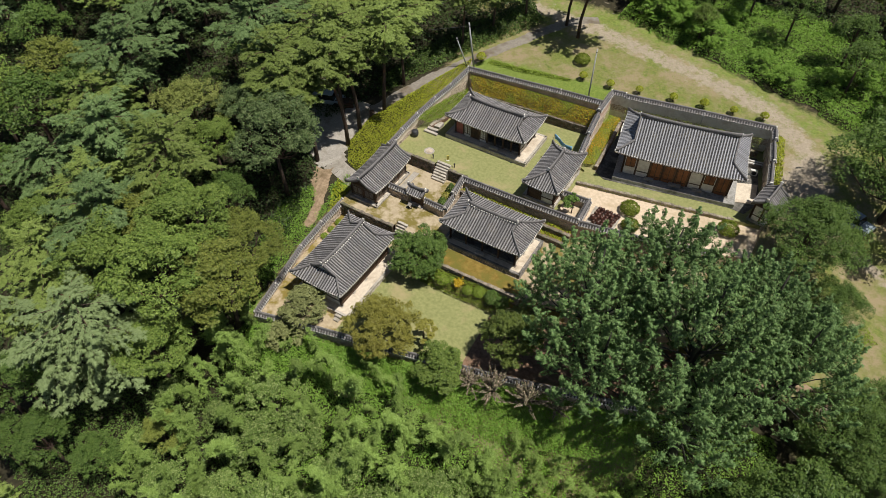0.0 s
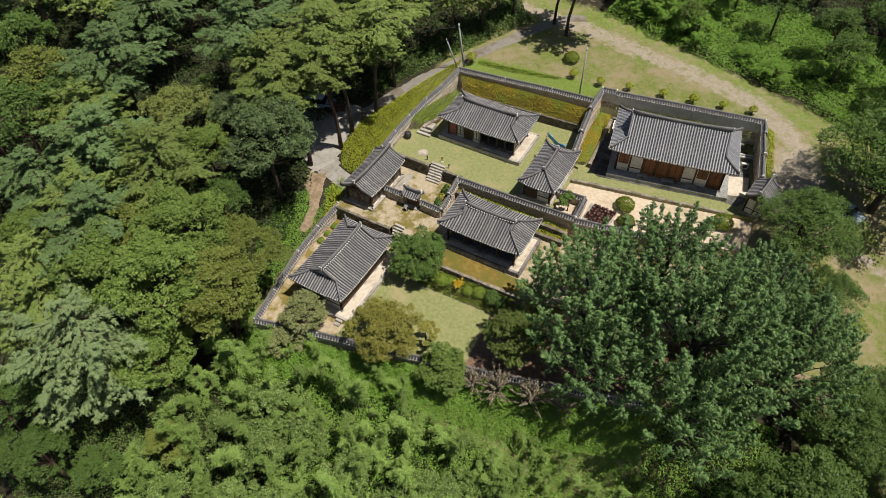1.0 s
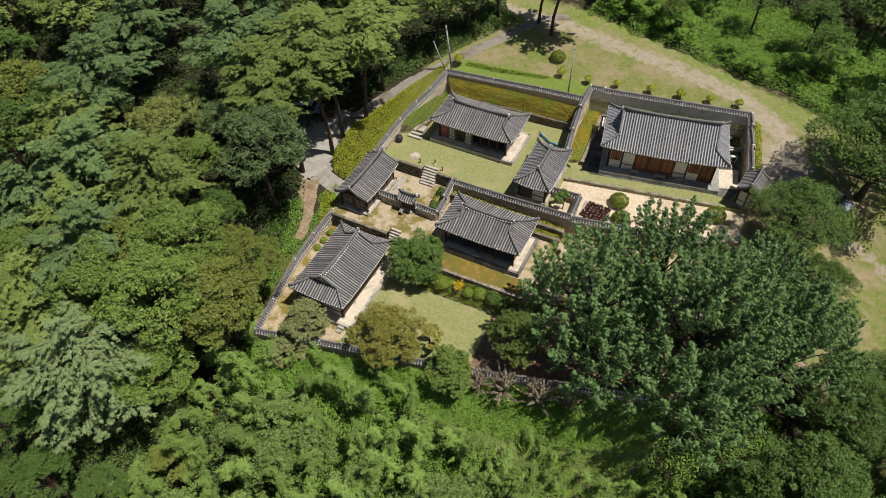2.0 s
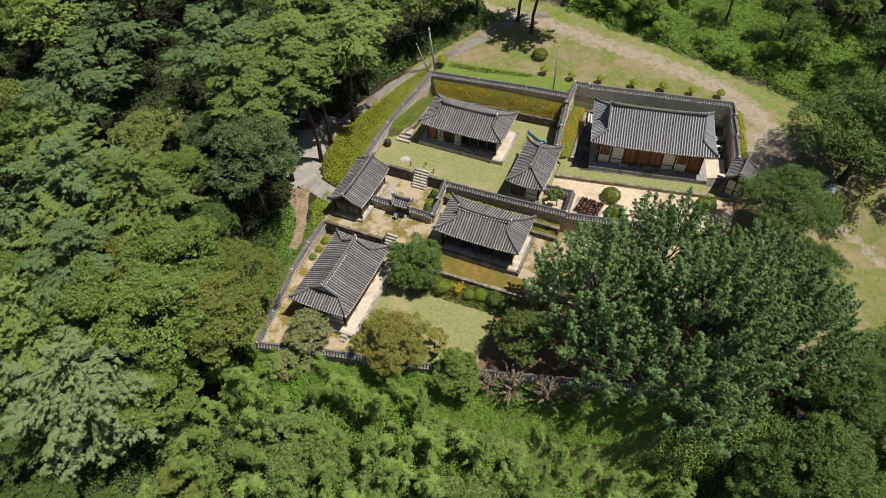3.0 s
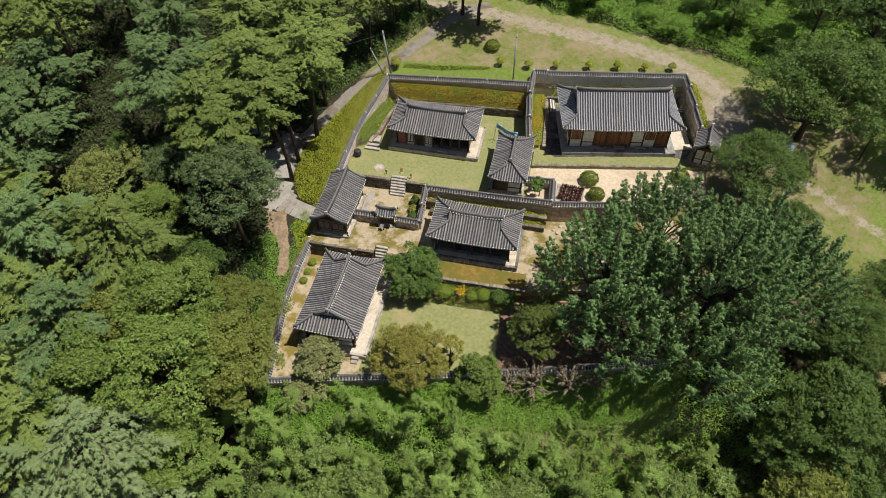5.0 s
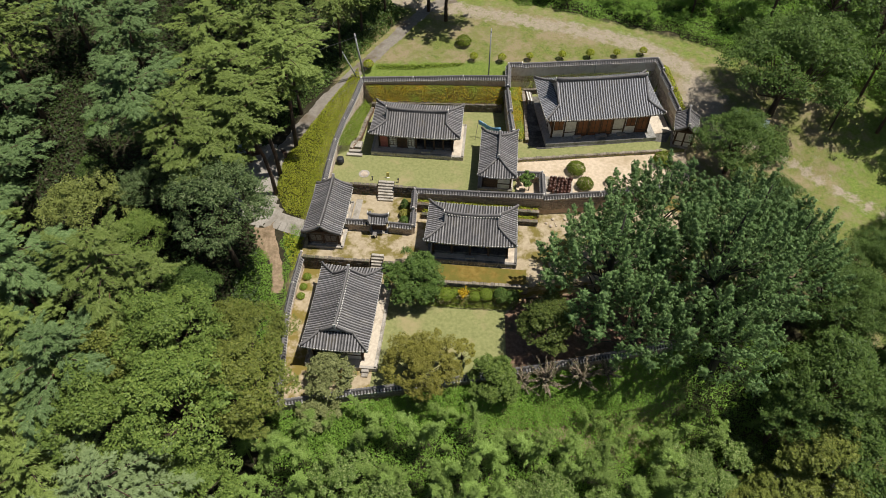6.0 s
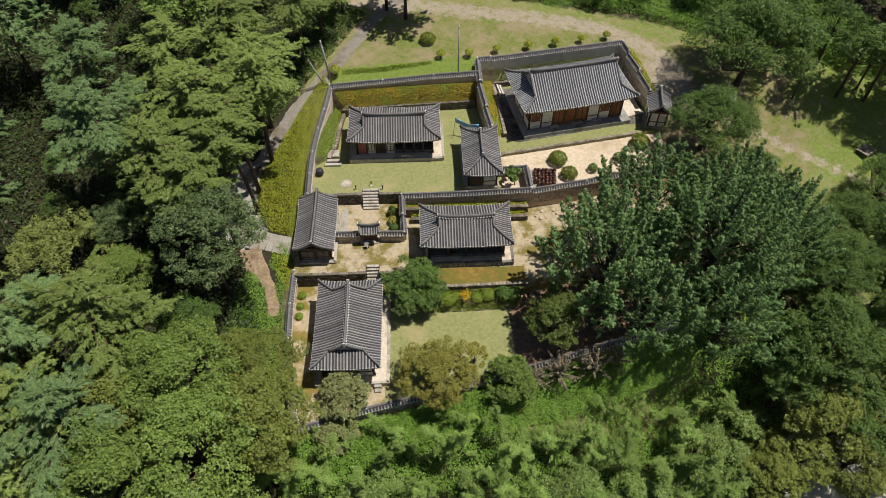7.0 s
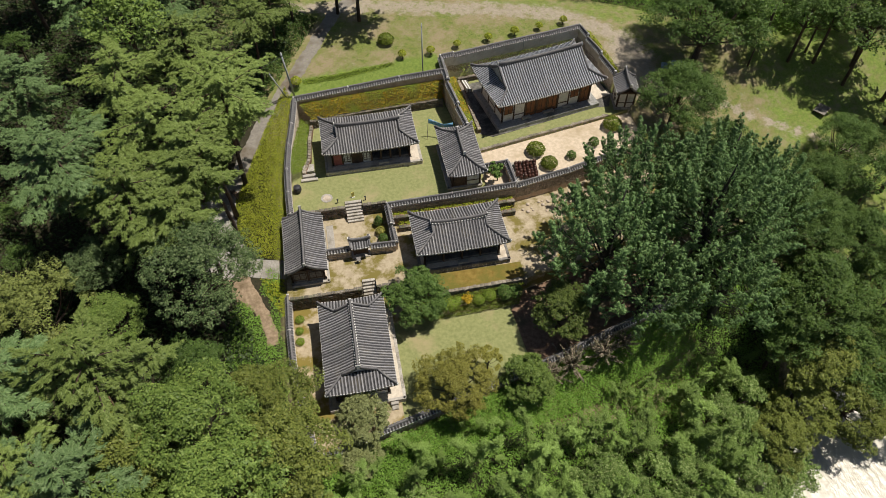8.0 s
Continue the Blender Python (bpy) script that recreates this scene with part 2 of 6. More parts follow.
# ---- building blocks ----
class Geo:
    """Vertices and faces of one mesh, gathered piece by piece."""

    def __init__(self):
        self.v, self.f = [], []

    def add(self, verts, faces):
        k = len(self.v)
        self.v.extend(verts)
        self.f.extend([tuple(i + k for i in q) for q in faces])
        return self

    def box(self, x0, x1, y0, y1, z0, z1, turn=0.0, at=(0, 0, 0), taper=0.0):
        c, s = math.cos(turn), math.sin(turn)
        out = []
        for z, e in ((z0, 0.0), (z1, taper)):
            for x, y in ((x0 + e, y0 + e), (x1 - e, y0 + e), (x1 - e, y1 - e), (x0 + e, y1 - e)):
                out.append((at[0] + c * x - s * y, at[1] + s * x + c * y, at[2] + z))
        return self.add(out, [(3, 2, 1, 0), (4, 5, 6, 7), (0, 1, 5, 4), (1, 2, 6, 5), (2, 3, 7, 6), (3, 0, 4, 7)])

    def chamfered(self, x0, x1, y0, y1, z0, z1, e=0.03, turn=0.0, at=(0, 0, 0)):
        c, s = math.cos(turn), math.sin(turn)
        out = []
        for z, k in ((z0, 0.0), (z1 - e, 0.0), (z1, e)):
            for x, y in ((x0 + k, y0 + k), (x1 - k, y0 + k), (x1 - k, y1 - k), (x0 + k, y1 - k)):
                out.append((at[0] + c * x - s * y, at[1] + s * x + c * y, at[2] + z))
        faces = [(3, 2, 1, 0), (8, 9, 10, 11)]
        for b in (0, 4):
            faces += [(b + i, b + (i + 1) % 4, b + 4 + (i + 1) % 4, b + 4 + i) for i in range(4)]
        return self.add(out, faces)

    def tube(self, points, radii, seg=6, cap=True):
        """A round limb along points."""
        pts = [Vector(p) for p in points]
        rings = []
        for i, p in enumerate(pts):
            d = (pts[min(i + 1, len(pts) - 1)] - pts[max(i - 1, 0)]).normalized()
            side = d.cross(Vector((0, 0, 1)) if abs(d.z) < 0.9 else Vector((1, 0, 0))).normalized()
            up = side.cross(d)
            rings.append([tuple(p + radii[i] * (math.cos(a) * side + math.sin(a) * up)) for a in (2 * math.pi * j / seg for j in range(seg))])
        faces = []
        for i in range(len(rings) - 1):
            for j in range(seg):
                k = (j + 1) % seg
                faces.append((i * seg + j, i * seg + k, (i + 1) * seg + k, (i + 1) * seg + j))
        if cap:
            faces.append(tuple(range(seg - 1, -1, -1)))
            faces.append(tuple((len(rings) - 1) * seg + j for j in range(seg)))
        return self.add([v for r in rings for v in r], faces)

    def lathe(self, profile, at=(0, 0, 0), seg=14):
        """A turned body from (radius, height) pairs."""
        out = [(at[0] + r * math.cos(2 * math.pi * j / seg), at[1] + r * math.sin(2 * math.pi * j / seg), at[2] + z) for r, z in profile for j in range(seg)]
        faces = [(i * seg + j, i * seg + (j + 1) % seg, (i + 1) * seg + (j + 1) % seg, (i + 1) * seg + j) for i in range(len(profile) - 1) for j in range(seg)]
        faces.append(tuple(range(seg - 1, -1, -1)))
        faces.append(tuple((len(profile) - 1) * seg + j for j in range(seg)))
        return self.add(out, faces)

    def prism(self, poly, z0, z1):
        n = len(poly)
        top = z1 if callable(z1) else (lambda x, y: z1)
        return self.add([(x, y, z0) for x, y in poly] + [(x, y, top(x, y)) for x, y in poly],
                        [tuple(range(n, 2 * n))] + [(i, (i + 1) % n, n + (i + 1) % n, n + i) for i in range(n)])

    def weld(self, reach):
        bm = bmesh.new()
        vs = [bm.verts.new(v) for v in self.v]
        for q in self.f:
            bm.faces.new([vs[i] for i in q])
        bmesh.ops.remove_doubles(bm, verts=bm.verts, dist=reach)
        bm.verts.index_update()
        self.v = [tuple(v.co) for v in bm.verts]
        self.f = [tuple(v.index for v in q.verts) for q in bm.faces]
        bm.free()
        return self

    def mesh(self, name, material, smooth=False):
        me = bpy.data.meshes.new(name)
        me.from_pydata(self.v, [], self.f)
        me.materials.append(material)
        if smooth:
            me.polygons.foreach_set("use_smooth", [True] * len(me.polygons))
        me.update()
        return me


def part(name, geo, material, parent, label="", smooth=False, kind=""):
    """One mesh object under a thing or a part."""
    ob = new(name, geo.mesh(name, material, smooth))
    ob.parent = parent
    return tagged(ob, label, kind=kind)


def thing(name, label, category, m=None, group="", kind=""):
    ob = new(name)
    ob.empty_display_size = 0.3
    if m:
        ob.matrix_world = m
    return tagged(ob, label, category, group, kind)


def solid(name, geo, material, label="", category="", kind="", smooth=False):
    ob = new(name, geo.mesh(name, material, smooth))
    return tagged(ob, label, category, kind=kind)


rng = np.random.default_rng(7)


def unit(v):
    return v / np.maximum(np.linalg.norm(v, axis=1, keepdims=True), 1e-9)


def leaf_mesh(name, P, N, size, material, aspect=1.6, jitter=0.5, along=None, gen=None):
    """Small pointed leaves at the points P, facing N with some scatter; along gives their long axis."""
    gen = gen or rng
    n = len(P)
    N = unit(N + gen.normal(0, jitter, (n, 3)))
    A = gen.normal(0, 1, (n, 3)) if along is None else along + gen.normal(0, 0.25, (n, 3))
    A = unit(A - (A * N).sum(1, keepdims=True) * N)
    Bv = np.cross(N, A)
    s = (size * gen.uniform(0.65, 1.35, n))[:, None]
    L, W = A * s * 0.5 * aspect ** 0.5, Bv * s * 0.5 / aspect ** 0.5
    skew = gen.uniform(-0.6, 0.2, n)[:, None]
    V = np.stack([P + L - N * s * 0.1, P + W + L * skew, P - W - L * (0.9 + skew * 0.3)], 1).reshape(-1, 3)
    me = bpy.data.meshes.new(name)
    me.vertices.add(3 * n)
    me.vertices.foreach_set("co", V.astype(np.float32).ravel())
    me.loops.add(3 * n)
    me.loops.foreach_set("vertex_index", np.arange(3 * n, dtype=np.int32))
    me.polygons.add(n)
    me.polygons.foreach_set("loop_start", np.arange(0, 3 * n, 3, dtype=np.int32))
    me.update(calc_edges=True)
    me.materials.append(material)
    return me


def leaf_part(name, parent, mesh, label="", kind=""):
    ob = new(name, mesh)
    ob.parent = parent
    return tagged(ob, label, kind=kind)


# ---- the ground ----
def terrain(x, y):
    """Height of the natural ground: a shelf behind the walls, falling to the river."""
    x, y = np.asarray(x, float), np.asarray(y, float)
    ye = y - 0.95 * np.clip(x - 14, 0, 40) * np.clip((-14 - y) / 10, 0, 1)
    z = np.interp(ye, [-80, -57, -47, -37, -27, -18, -10, -6.5, -1, 3, 8, 13, 17, 29, 60, 120], [-17, -15.6, -12.6, -9.4, -5.2, -3.4, -1.9, -1.2, -0.1, 0.6, 1.4, 2.3, 3.0, 3.6, 4.4, 8.0])
    z = z - np.clip((x - 33) * 0.16, 0, 2.6) * np.clip((14 - y) / 8, 0, 1)
    z = z + 0.4 * np.sin(x * 0.43) * np.sin(x * 0.19 + 0.6) * np.clip((-48 - ye) / 5, 0, 1)
    z = z + 0.25 * np.sin(x * 0.21 + 1.0) * np.sin(y * 0.17) * np.clip((np.abs(x - 15) - 22) / 10, 0, 1)
    return z


WALL_W = [(-2.25, 12.9), (-2.8, 9.4), (-3.35, 6.6), (-3.75, 3.2), (-3.8, 0), (-3.75, -2.9)]
WALL_A = [(-4.9, -10.6), (-5.0, -14.4), (-4.85, -18.2), (-4.05, -23.4), (-3.5, -27.0)]
WALL_S = [(-3.5, -27.0), (2.8, -25.3), (10.8, -23.4), (20.0, -21.0), (29.8, -18.1), (33.0, -17.0)]
INSIDE = WALL_W + [(-4.7, -3.0)] + WALL_A + WALL_S[1:] + [(36.0, -8.0), (36.5, 6.8), (35.45, 10.8), (34.8, 14.4), (33.6, 19.5), (15.4, 16.6), (15.4, 14.1)]


def inside(x, y, poly):
    hit = np.zeros(np.shape(x), bool)
    for (x0, y0), (x1, y1) in zip(poly, poly[1:] + poly[:1]):
        cross = (y0 > y) != (y1 > y)
        with np.errstate(divide="ignore", invalid="ignore"):
            hit ^= cross & (x < (x1 - x0) * (y - y0) / (y1 - y0) + x0)
    return hit


def line_distance(x, y, line):
    best = np.full(np.shape(x), 1e9)
    for (x0, y0), (x1, y1) in zip(line, line[1:]):
        dx, dy = x1 - x0, y1 - y0
        k = np.clip(((x - x0) * dx + (y - y0) * dy) / (dx * dx + dy * dy), 0, 1)
        best = np.minimum(best, np.hypot(x - x0 - k * dx, y - y0 - k * dy))
    return best


ROAD = [(-2, 30.5), (8, 29.2), (16, 27.6), (24, 25.7), (31.5, 23.6), (36, 20.2), (38.5, 16.5), (38.6, 12), (41, 9.6), (46.1, 8.3), (50, 7.1), (52.8, 4.9), (55.4, 3), (62, -1.5), (70, -6)]
CONCRETE_PATH = [(7, 32), (3.5, 28.1), (-0.7, 19.7), (-5.9, 10.9), (-7.4, 8.2), (-9.3, 3.4), (-11.6, -0.6), (-11.4, -4.2), (-9.2, -6.4), (-6.0, -7.4), (-4.6, -7.5)]
ROAD_S = [(40, -8.6), (47, -8.2), (56, -10), (70, -13)]


def build_ground():
    xs = np.concatenate([-np.geomspace(60, 2500, 14)[::-1], np.arange(-58.5, -12, 1.5), np.arange(-12, 44, 0.5), np.arange(44.5, 90, 1.5), np.geomspace(92, 2500, 14)])
    ys = np.concatenate([-np.geomspace(72, 2500, 12)[::-1], np.arange(-70, -32, 1.0), np.arange(-32, 30, 0.5), np.arange(30.5, 90, 1.5), np.geomspace(92, 2500, 14)])
    X, Y = np.meshgrid(xs, ys)
    Z = terrain(X, Y)
    deep = inside(X, Y, INSIDE) & (line_distance(X, Y, INSIDE + INSIDE[:1]) > 0.1)
    Z = np.where(deep, np.minimum(Z, -4.2), Z)
    dirt = 0.72 * np.clip(1.5 - line_distance(X, Y, ROAD) / np.where(X > 41.5, 0.62, 1.5), 0, 1)
    dirt = np.maximum(dirt, np.clip(1.2 - np.hypot((X - 38.5) / 3.2, (Y - 13.5) / 6.5), 0, 1) * 1.2)
    dirt = np.maximum(dirt, 0.62 * np.clip(1.2 - line_distance(X, Y, ROAD_S) / 0.7, 0, 1))
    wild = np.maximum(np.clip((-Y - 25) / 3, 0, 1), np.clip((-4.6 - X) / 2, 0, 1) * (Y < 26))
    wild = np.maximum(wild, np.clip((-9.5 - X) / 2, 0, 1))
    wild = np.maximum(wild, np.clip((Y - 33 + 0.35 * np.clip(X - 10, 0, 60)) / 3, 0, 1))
    # The dark floor is also painted where the big grove shades the meadow.
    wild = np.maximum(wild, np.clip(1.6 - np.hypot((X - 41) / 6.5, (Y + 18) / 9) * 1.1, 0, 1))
    nx, ny = len(xs), len(ys)
    V = np.stack([X, Y, Z], -1).reshape(-1, 3)
    i = (np.arange(ny - 1)[:, None] * nx + np.arange(nx - 1)[None]).ravel()
    me = bpy.data.meshes.new("ground")
    me.from_pydata(V.tolist(), [], np.stack([i, i + 1, i + nx + 1, i + nx], 1).tolist())
    lush = np.clip(1.35 - np.abs(Y - 15.4 - 0.1 * X) / 1.8, 0, 1) * (X < 15.4) * (X > -3)
    lush = np.maximum(lush, 0.5 * np.clip((Y - 27 + 0.42 * np.clip(X - 16, 0, 60)) / 4, 0, 1))
    lush = np.maximum(lush, 0.6 * np.clip((X - 50) / 5, 0, 1))
    for key, values in (("dirt", np.clip(dirt, 0, 1)), ("wild", wild), ("lush", lush)):
        me.attributes.new(key, "FLOAT", "POINT").data.foreach_set("value", values.astype(np.float32).ravel())
    me.polygons.foreach_set("use_smooth", [True] * len(me.polygons))
    m, nt, p = node_mat("grass_and_dirt")
    f1, raw = noise_tex(nt, 2.8, 6.0, 0.75)
    f2, _ = noise_tex(nt, 0.26, 6.0, 0.72, 0.43, 0.57)
    grass = mix_rgb(nt, f1, (0.110, 0.145, 0.030), (0.215, 0.235, 0.065))
    grass = mix_rgb(nt, f2, grass, (0.285, 0.230, 0.135))
    f4, _ = noise_tex(nt, 1.1, 6.0, 0.75, 0.5, 0.62)
    grass = mix_rgb(nt, f4, grass, (0.21, 0.195, 0.075))
    f3, _ = noise_tex(nt, 0.9, 5.0, 0.7, 0.3, 0.7)
    gravel = mix_rgb(nt, f1, (0.29, 0.24, 0.175), (0.40, 0.34, 0.26))

    def masked(key, width):
        at = nt.nodes.new("ShaderNodeAttribute")
        at.attribute_name = key
        ad = nt.nodes.new("ShaderNodeMath")
        ad.operation = "ADD"
        nt.links.new(at.outputs["Fac"], ad.inputs[0])
        sc = nt.nodes.new("ShaderNodeMath")
        sc.operation, sc.inputs[1].default_value = "MULTIPLY_ADD", width
        sc.inputs[2].default_value = -width / 2
        nt.links.new(f3, sc.inputs[0])
        nt.links.new(sc.outputs[0], ad.inputs[1])
        mr = nt.nodes.new("ShaderNodeMapRange")
        mr.inputs["From Min"].default_value, mr.inputs["From Max"].default_value = 0.3, 0.7
        nt.links.new(ad.outputs[0], mr.inputs["Value"])
        return mr.outputs[0]

    grass = mix_rgb(nt, masked("lush", 0.6), grass, mix_rgb(nt, f1, (0.120, 0.175, 0.030), (0.205, 0.262, 0.058)))
    # Leaf litter taken near black, so the woods' shade sits in its colour.
    shade_litter = mix_rgb(nt, f1, (0.022, 0.022, 0.012), (0.055, 0.046, 0.026))
    col = mix_rgb(nt, masked("wild", 0.5), grass, shade_litter)
    col = mix_rgb(nt, masked("dirt", 0.9), col, gravel)
    nt.links.new(col, p.inputs["Base Color"])
    p.inputs["Roughness"].default_value, p.inputs["Specular IOR Level"].default_value = 0.95, 0.2
    bn = nt.nodes.new("ShaderNodeBump")
    bn.inputs["Strength"].default_value, bn.inputs["Distance"].default_value = 0.5, 0.08
    nt.links.new(raw, bn.inputs["Height"])
    nt.links.new(bn.outputs[0], p.inputs["Normal"])
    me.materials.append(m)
    tagged(new("ground", me), "grassy ground with worn dirt tracks and fallen leaves darkened as shade", "ground", kind="structure")


build_ground()


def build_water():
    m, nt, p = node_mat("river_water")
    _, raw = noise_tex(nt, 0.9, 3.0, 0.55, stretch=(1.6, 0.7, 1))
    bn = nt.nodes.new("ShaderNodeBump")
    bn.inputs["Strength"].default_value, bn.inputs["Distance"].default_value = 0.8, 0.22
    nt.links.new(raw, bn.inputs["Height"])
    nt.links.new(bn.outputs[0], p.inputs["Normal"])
    # Lighter than the silty tan: the sun's glare is put into the base colour.
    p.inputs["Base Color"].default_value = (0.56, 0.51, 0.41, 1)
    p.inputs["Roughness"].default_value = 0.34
    solid("water", Geo().add([(-400, -400, -15), (400, -400, -15), (400, -24, -15), (-400, -24, -15)], [(0, 1, 2, 3)]), m, "glittering silty river water, its colour lightened to carry sun glare", "river", "structure")


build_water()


# ---- yards and terraces ----
def yard(name, poly, z, depth, material, label):
    return solid(name, Geo().prism(poly, z - depth, z), material, label, "yard", "structure")


yard("lawn_upper", [(-3.75, 3), (-3.3, 6.6), (-2.7, 9.4), (-2.2, 12.9), (15.4, 14.1), (16.1, 6.2), (17.0, 5.9), (17.0, -2.75), (6.1, -2.75), (6.1, -1.65), (3.6, -1.65), (3.6, -0.92), (1.75, -0.92), (1.75, -1.65), (-3.75, -1.65)], 0.0, 2.2, M_LAWN, "short mown lawn of the rear hall's yard")
yard("court", [(-4.9, -11.2), (2.35, -11.2), (2.35, -10.25), (3.75, -10.25), (3.75, -11.2), (6.2, -11.2), (6.2, -1.6), (-4.9, -1.6)], -1.5, 2.4, M_COURT, "sandy court with patches of moss")
yard("terrace_middle", [(6.15, -13.2), (18.6, -13.0), (34.5, -9.5), (36.5, -3), (36.5, 2.5), (25.5, -2.0), (19.9, -2.9), (6.15, -2.9)], -1.504, 2.4, M_COURT, "sandy terrace round the middle house")
yard("moss_strip", [(7.5, -13.0), (18.4, -12.8), (18.4, -10.9), (7.5, -10.9)], -1.48, 0.3, M_MOSS, "mossy strip before the middle house")
yard("lawn_lower", [(4.4, -14.6), (16.6, -14.6), (17.2, -22.0), (10.8, -23.3), (4.4, -24.9)], -3.28, 0.4, M_LAWN, "small mown lawn of the lower court")
yard("yard_lower", [(-4.9, -11.0), (6.2, -11.0), (6.3, -13.0), (19.0, -12.9), (34.5, -9.4), (33.0, -17.0), (29.8, -18.1), (20, -21), (10.8, -23.4), (2.8, -25.3), (-3.5, -27.0), (-4.05, -23.4), (-4.85, -18.2)], -3.3, 2.5, M_COURT_MOSSY, "sandy ground of the lower court with yellow moss")
yard("grove_soil", [(16.5, -15.3), (18.6, -13.1), (34.3, -9.6), (32.9, -16.9), (29.8, -18.0), (16.9, -21.8)], -3.27, 0.3, M_SOIL, "brown soil under the big trees")
yard("lawn_side", [(15.4, 16.5), (33.6, 19.4), (34.8, 14.4), (35.45, 10.8), (36.2, 7.2), (33.6, 6.7), (17.0, 3.6), (17.0, 5.9), (16.1, 6.3), (15.4, 14.0)], 0.3, 2.2, M_LAWN, "narrow mown lawn before the long house")
yard("sand_yard", [(17.0, 3.7), (33.6, 6.8), (36.4, 7.2), (36.4, 2.6), (25.5, -2.0), (19.9, -2.7), (17.0, -2.7)], -0.1, 2.0, M_SAND, "pale sandy yard with clipped shrubs")
yard("apron", [(17.9, 15.2), (33.2, 18.0), (35.2, 10.6), (34.2, 8.2), (32.6, 8.3), (19.4, 5.6), (18.0, 6.4)], 0.33, 0.3, M_APRON, "grey concrete apron round the long house")
yard("path_court", [(-0.5, -6.7), (0.2, -6.7), (0.2, -2.6), (-0.5, -2.6)], -1.44, 0.3, M_STONE, "pale stone strip along the gatehouse")


# ---- walls with tiled caps ----
def sweep(geo, pts, w, h, drop=0.0):
    """A bar of width w and height h lying along points."""
    pts = [Vector(p) for p in pts]
    out = []
    for i, p in enumerate(pts):
        d = pts[min(i + 1, len(pts) - 1)] - pts[max(i - 1, 0)]
        s = Vector((-d.y, d.x, 0)).normalized() * w / 2
        for q, z in ((-1, -drop), (1, -drop), (0.8, h * 0.7), (0.35, h), (-0.35, h), (-0.8, h * 0.7)):
            out.append(tuple(p + q * s + Vector((0, 0, z))))
    n = 6
    faces = [(i * n + j, i * n + (j + 1) % n, (i + 1) * n + (j + 1) % n, (i + 1) * n + j) for i in range(len(pts) - 1) for j in range(n)]
    faces += [tuple(range(n - 1, -1, -1)), tuple((len(pts) - 1) * n + j for j in range(n))]
    return geo.add(out, faces)


def rib(geo, caps, pts, r, side, jitter=0.0):
    """A row of convex roof tiles along points, side being the level way across it; its pale end goes into caps."""
    out = []
    for p in pts:
        for a, b in ((-0.95, -0.02), (-0.66, 1.05), (0.66, 1.05), (0.95, -0.02)):
            out.append((p[0] + side[0] * r * a, p[1] + side[1] * r * a, p[2] + r * b + jitter))
    n = len(pts)
    faces = [(i * 4 + j, i * 4 + j + 1, i * 4 + j + 5, i * 4 + j + 4) for i in range(n - 1) for j in range(3)]
    geo.add(out, faces)
    if caps is not None:
        e, d = Vector(pts[-1]), (Vector(pts[-1]) - Vector(pts[-2])).normalized()
        s = Vector((side[0], side[1], 0))
        c = e + d * 0.02 - Vector((0, 0, 0.02))
        ring = [tuple(c + s * (r + 0.028) * math.cos(a) + Vector((0, 0, (r + 0.028) * math.sin(a)))) for a in (2 * math.pi * k / 7 for k in range(7))]
        back = [tuple(Vector(q) - d * 0.05) for q in ring]
        caps.add(ring + back, [tuple(range(7))] + [(k, (k + 1) % 7, 7 + (k + 1) % 7, 7 + k) for k in range(7)])


def stones(geo, p0, p1, z0, z1, size, proud=0.06, gen=None):
    """Rough stones set in courses on the face between two points of the plan."""
    gen = gen or rng
    d = Vector((p1[0] - p0[0], p1[1] - p0[1], 0))
    length = d.length
    d.normalize()
    nrm = Vector((d.y, -d.x, 0))
    z = z0
    while z < z1 - 0.05:
        h = min(size * gen.uniform(0.55, 0.9), z1 - z)
        x = -gen.uniform(0, size * 0.5)
        while x < length:
            w = size * gen.uniform(0.7, 1.6)
            a, b = max(x, 0) + 0.012, min(x + w, length) - 0.012
            if b - a > 0.05:
                k = proud * gen.uniform(0.4, 1.3)
                e = 0.25 * min(h, b - a)
                base = Vector((p0[0], p0[1], 0))
                quad = [(a, z + 0.01), (b, z + 0.01), (b, z + h - 0.01), (a, z + h - 0.01)]
                inner = [(a + e, z + e * 0.8), (b - e, z + e), (b - e * 0.8, z + h - e), (a + e, z + h - e * 0.8)]
                out = [tuple(base + d * u - nrm * 0.02 + Vector((0, 0, v))) for u, v in quad] + [tuple(base + d * u + nrm * k + Vector((0, 0, v))) for u, v in inner]
                geo.add(out, [(4, 5, 6, 7), (0, 1, 5, 4), (1, 2, 6, 5), (2, 3, 7, 6), (3, 0, 4, 7)])
            x += w
        z += h


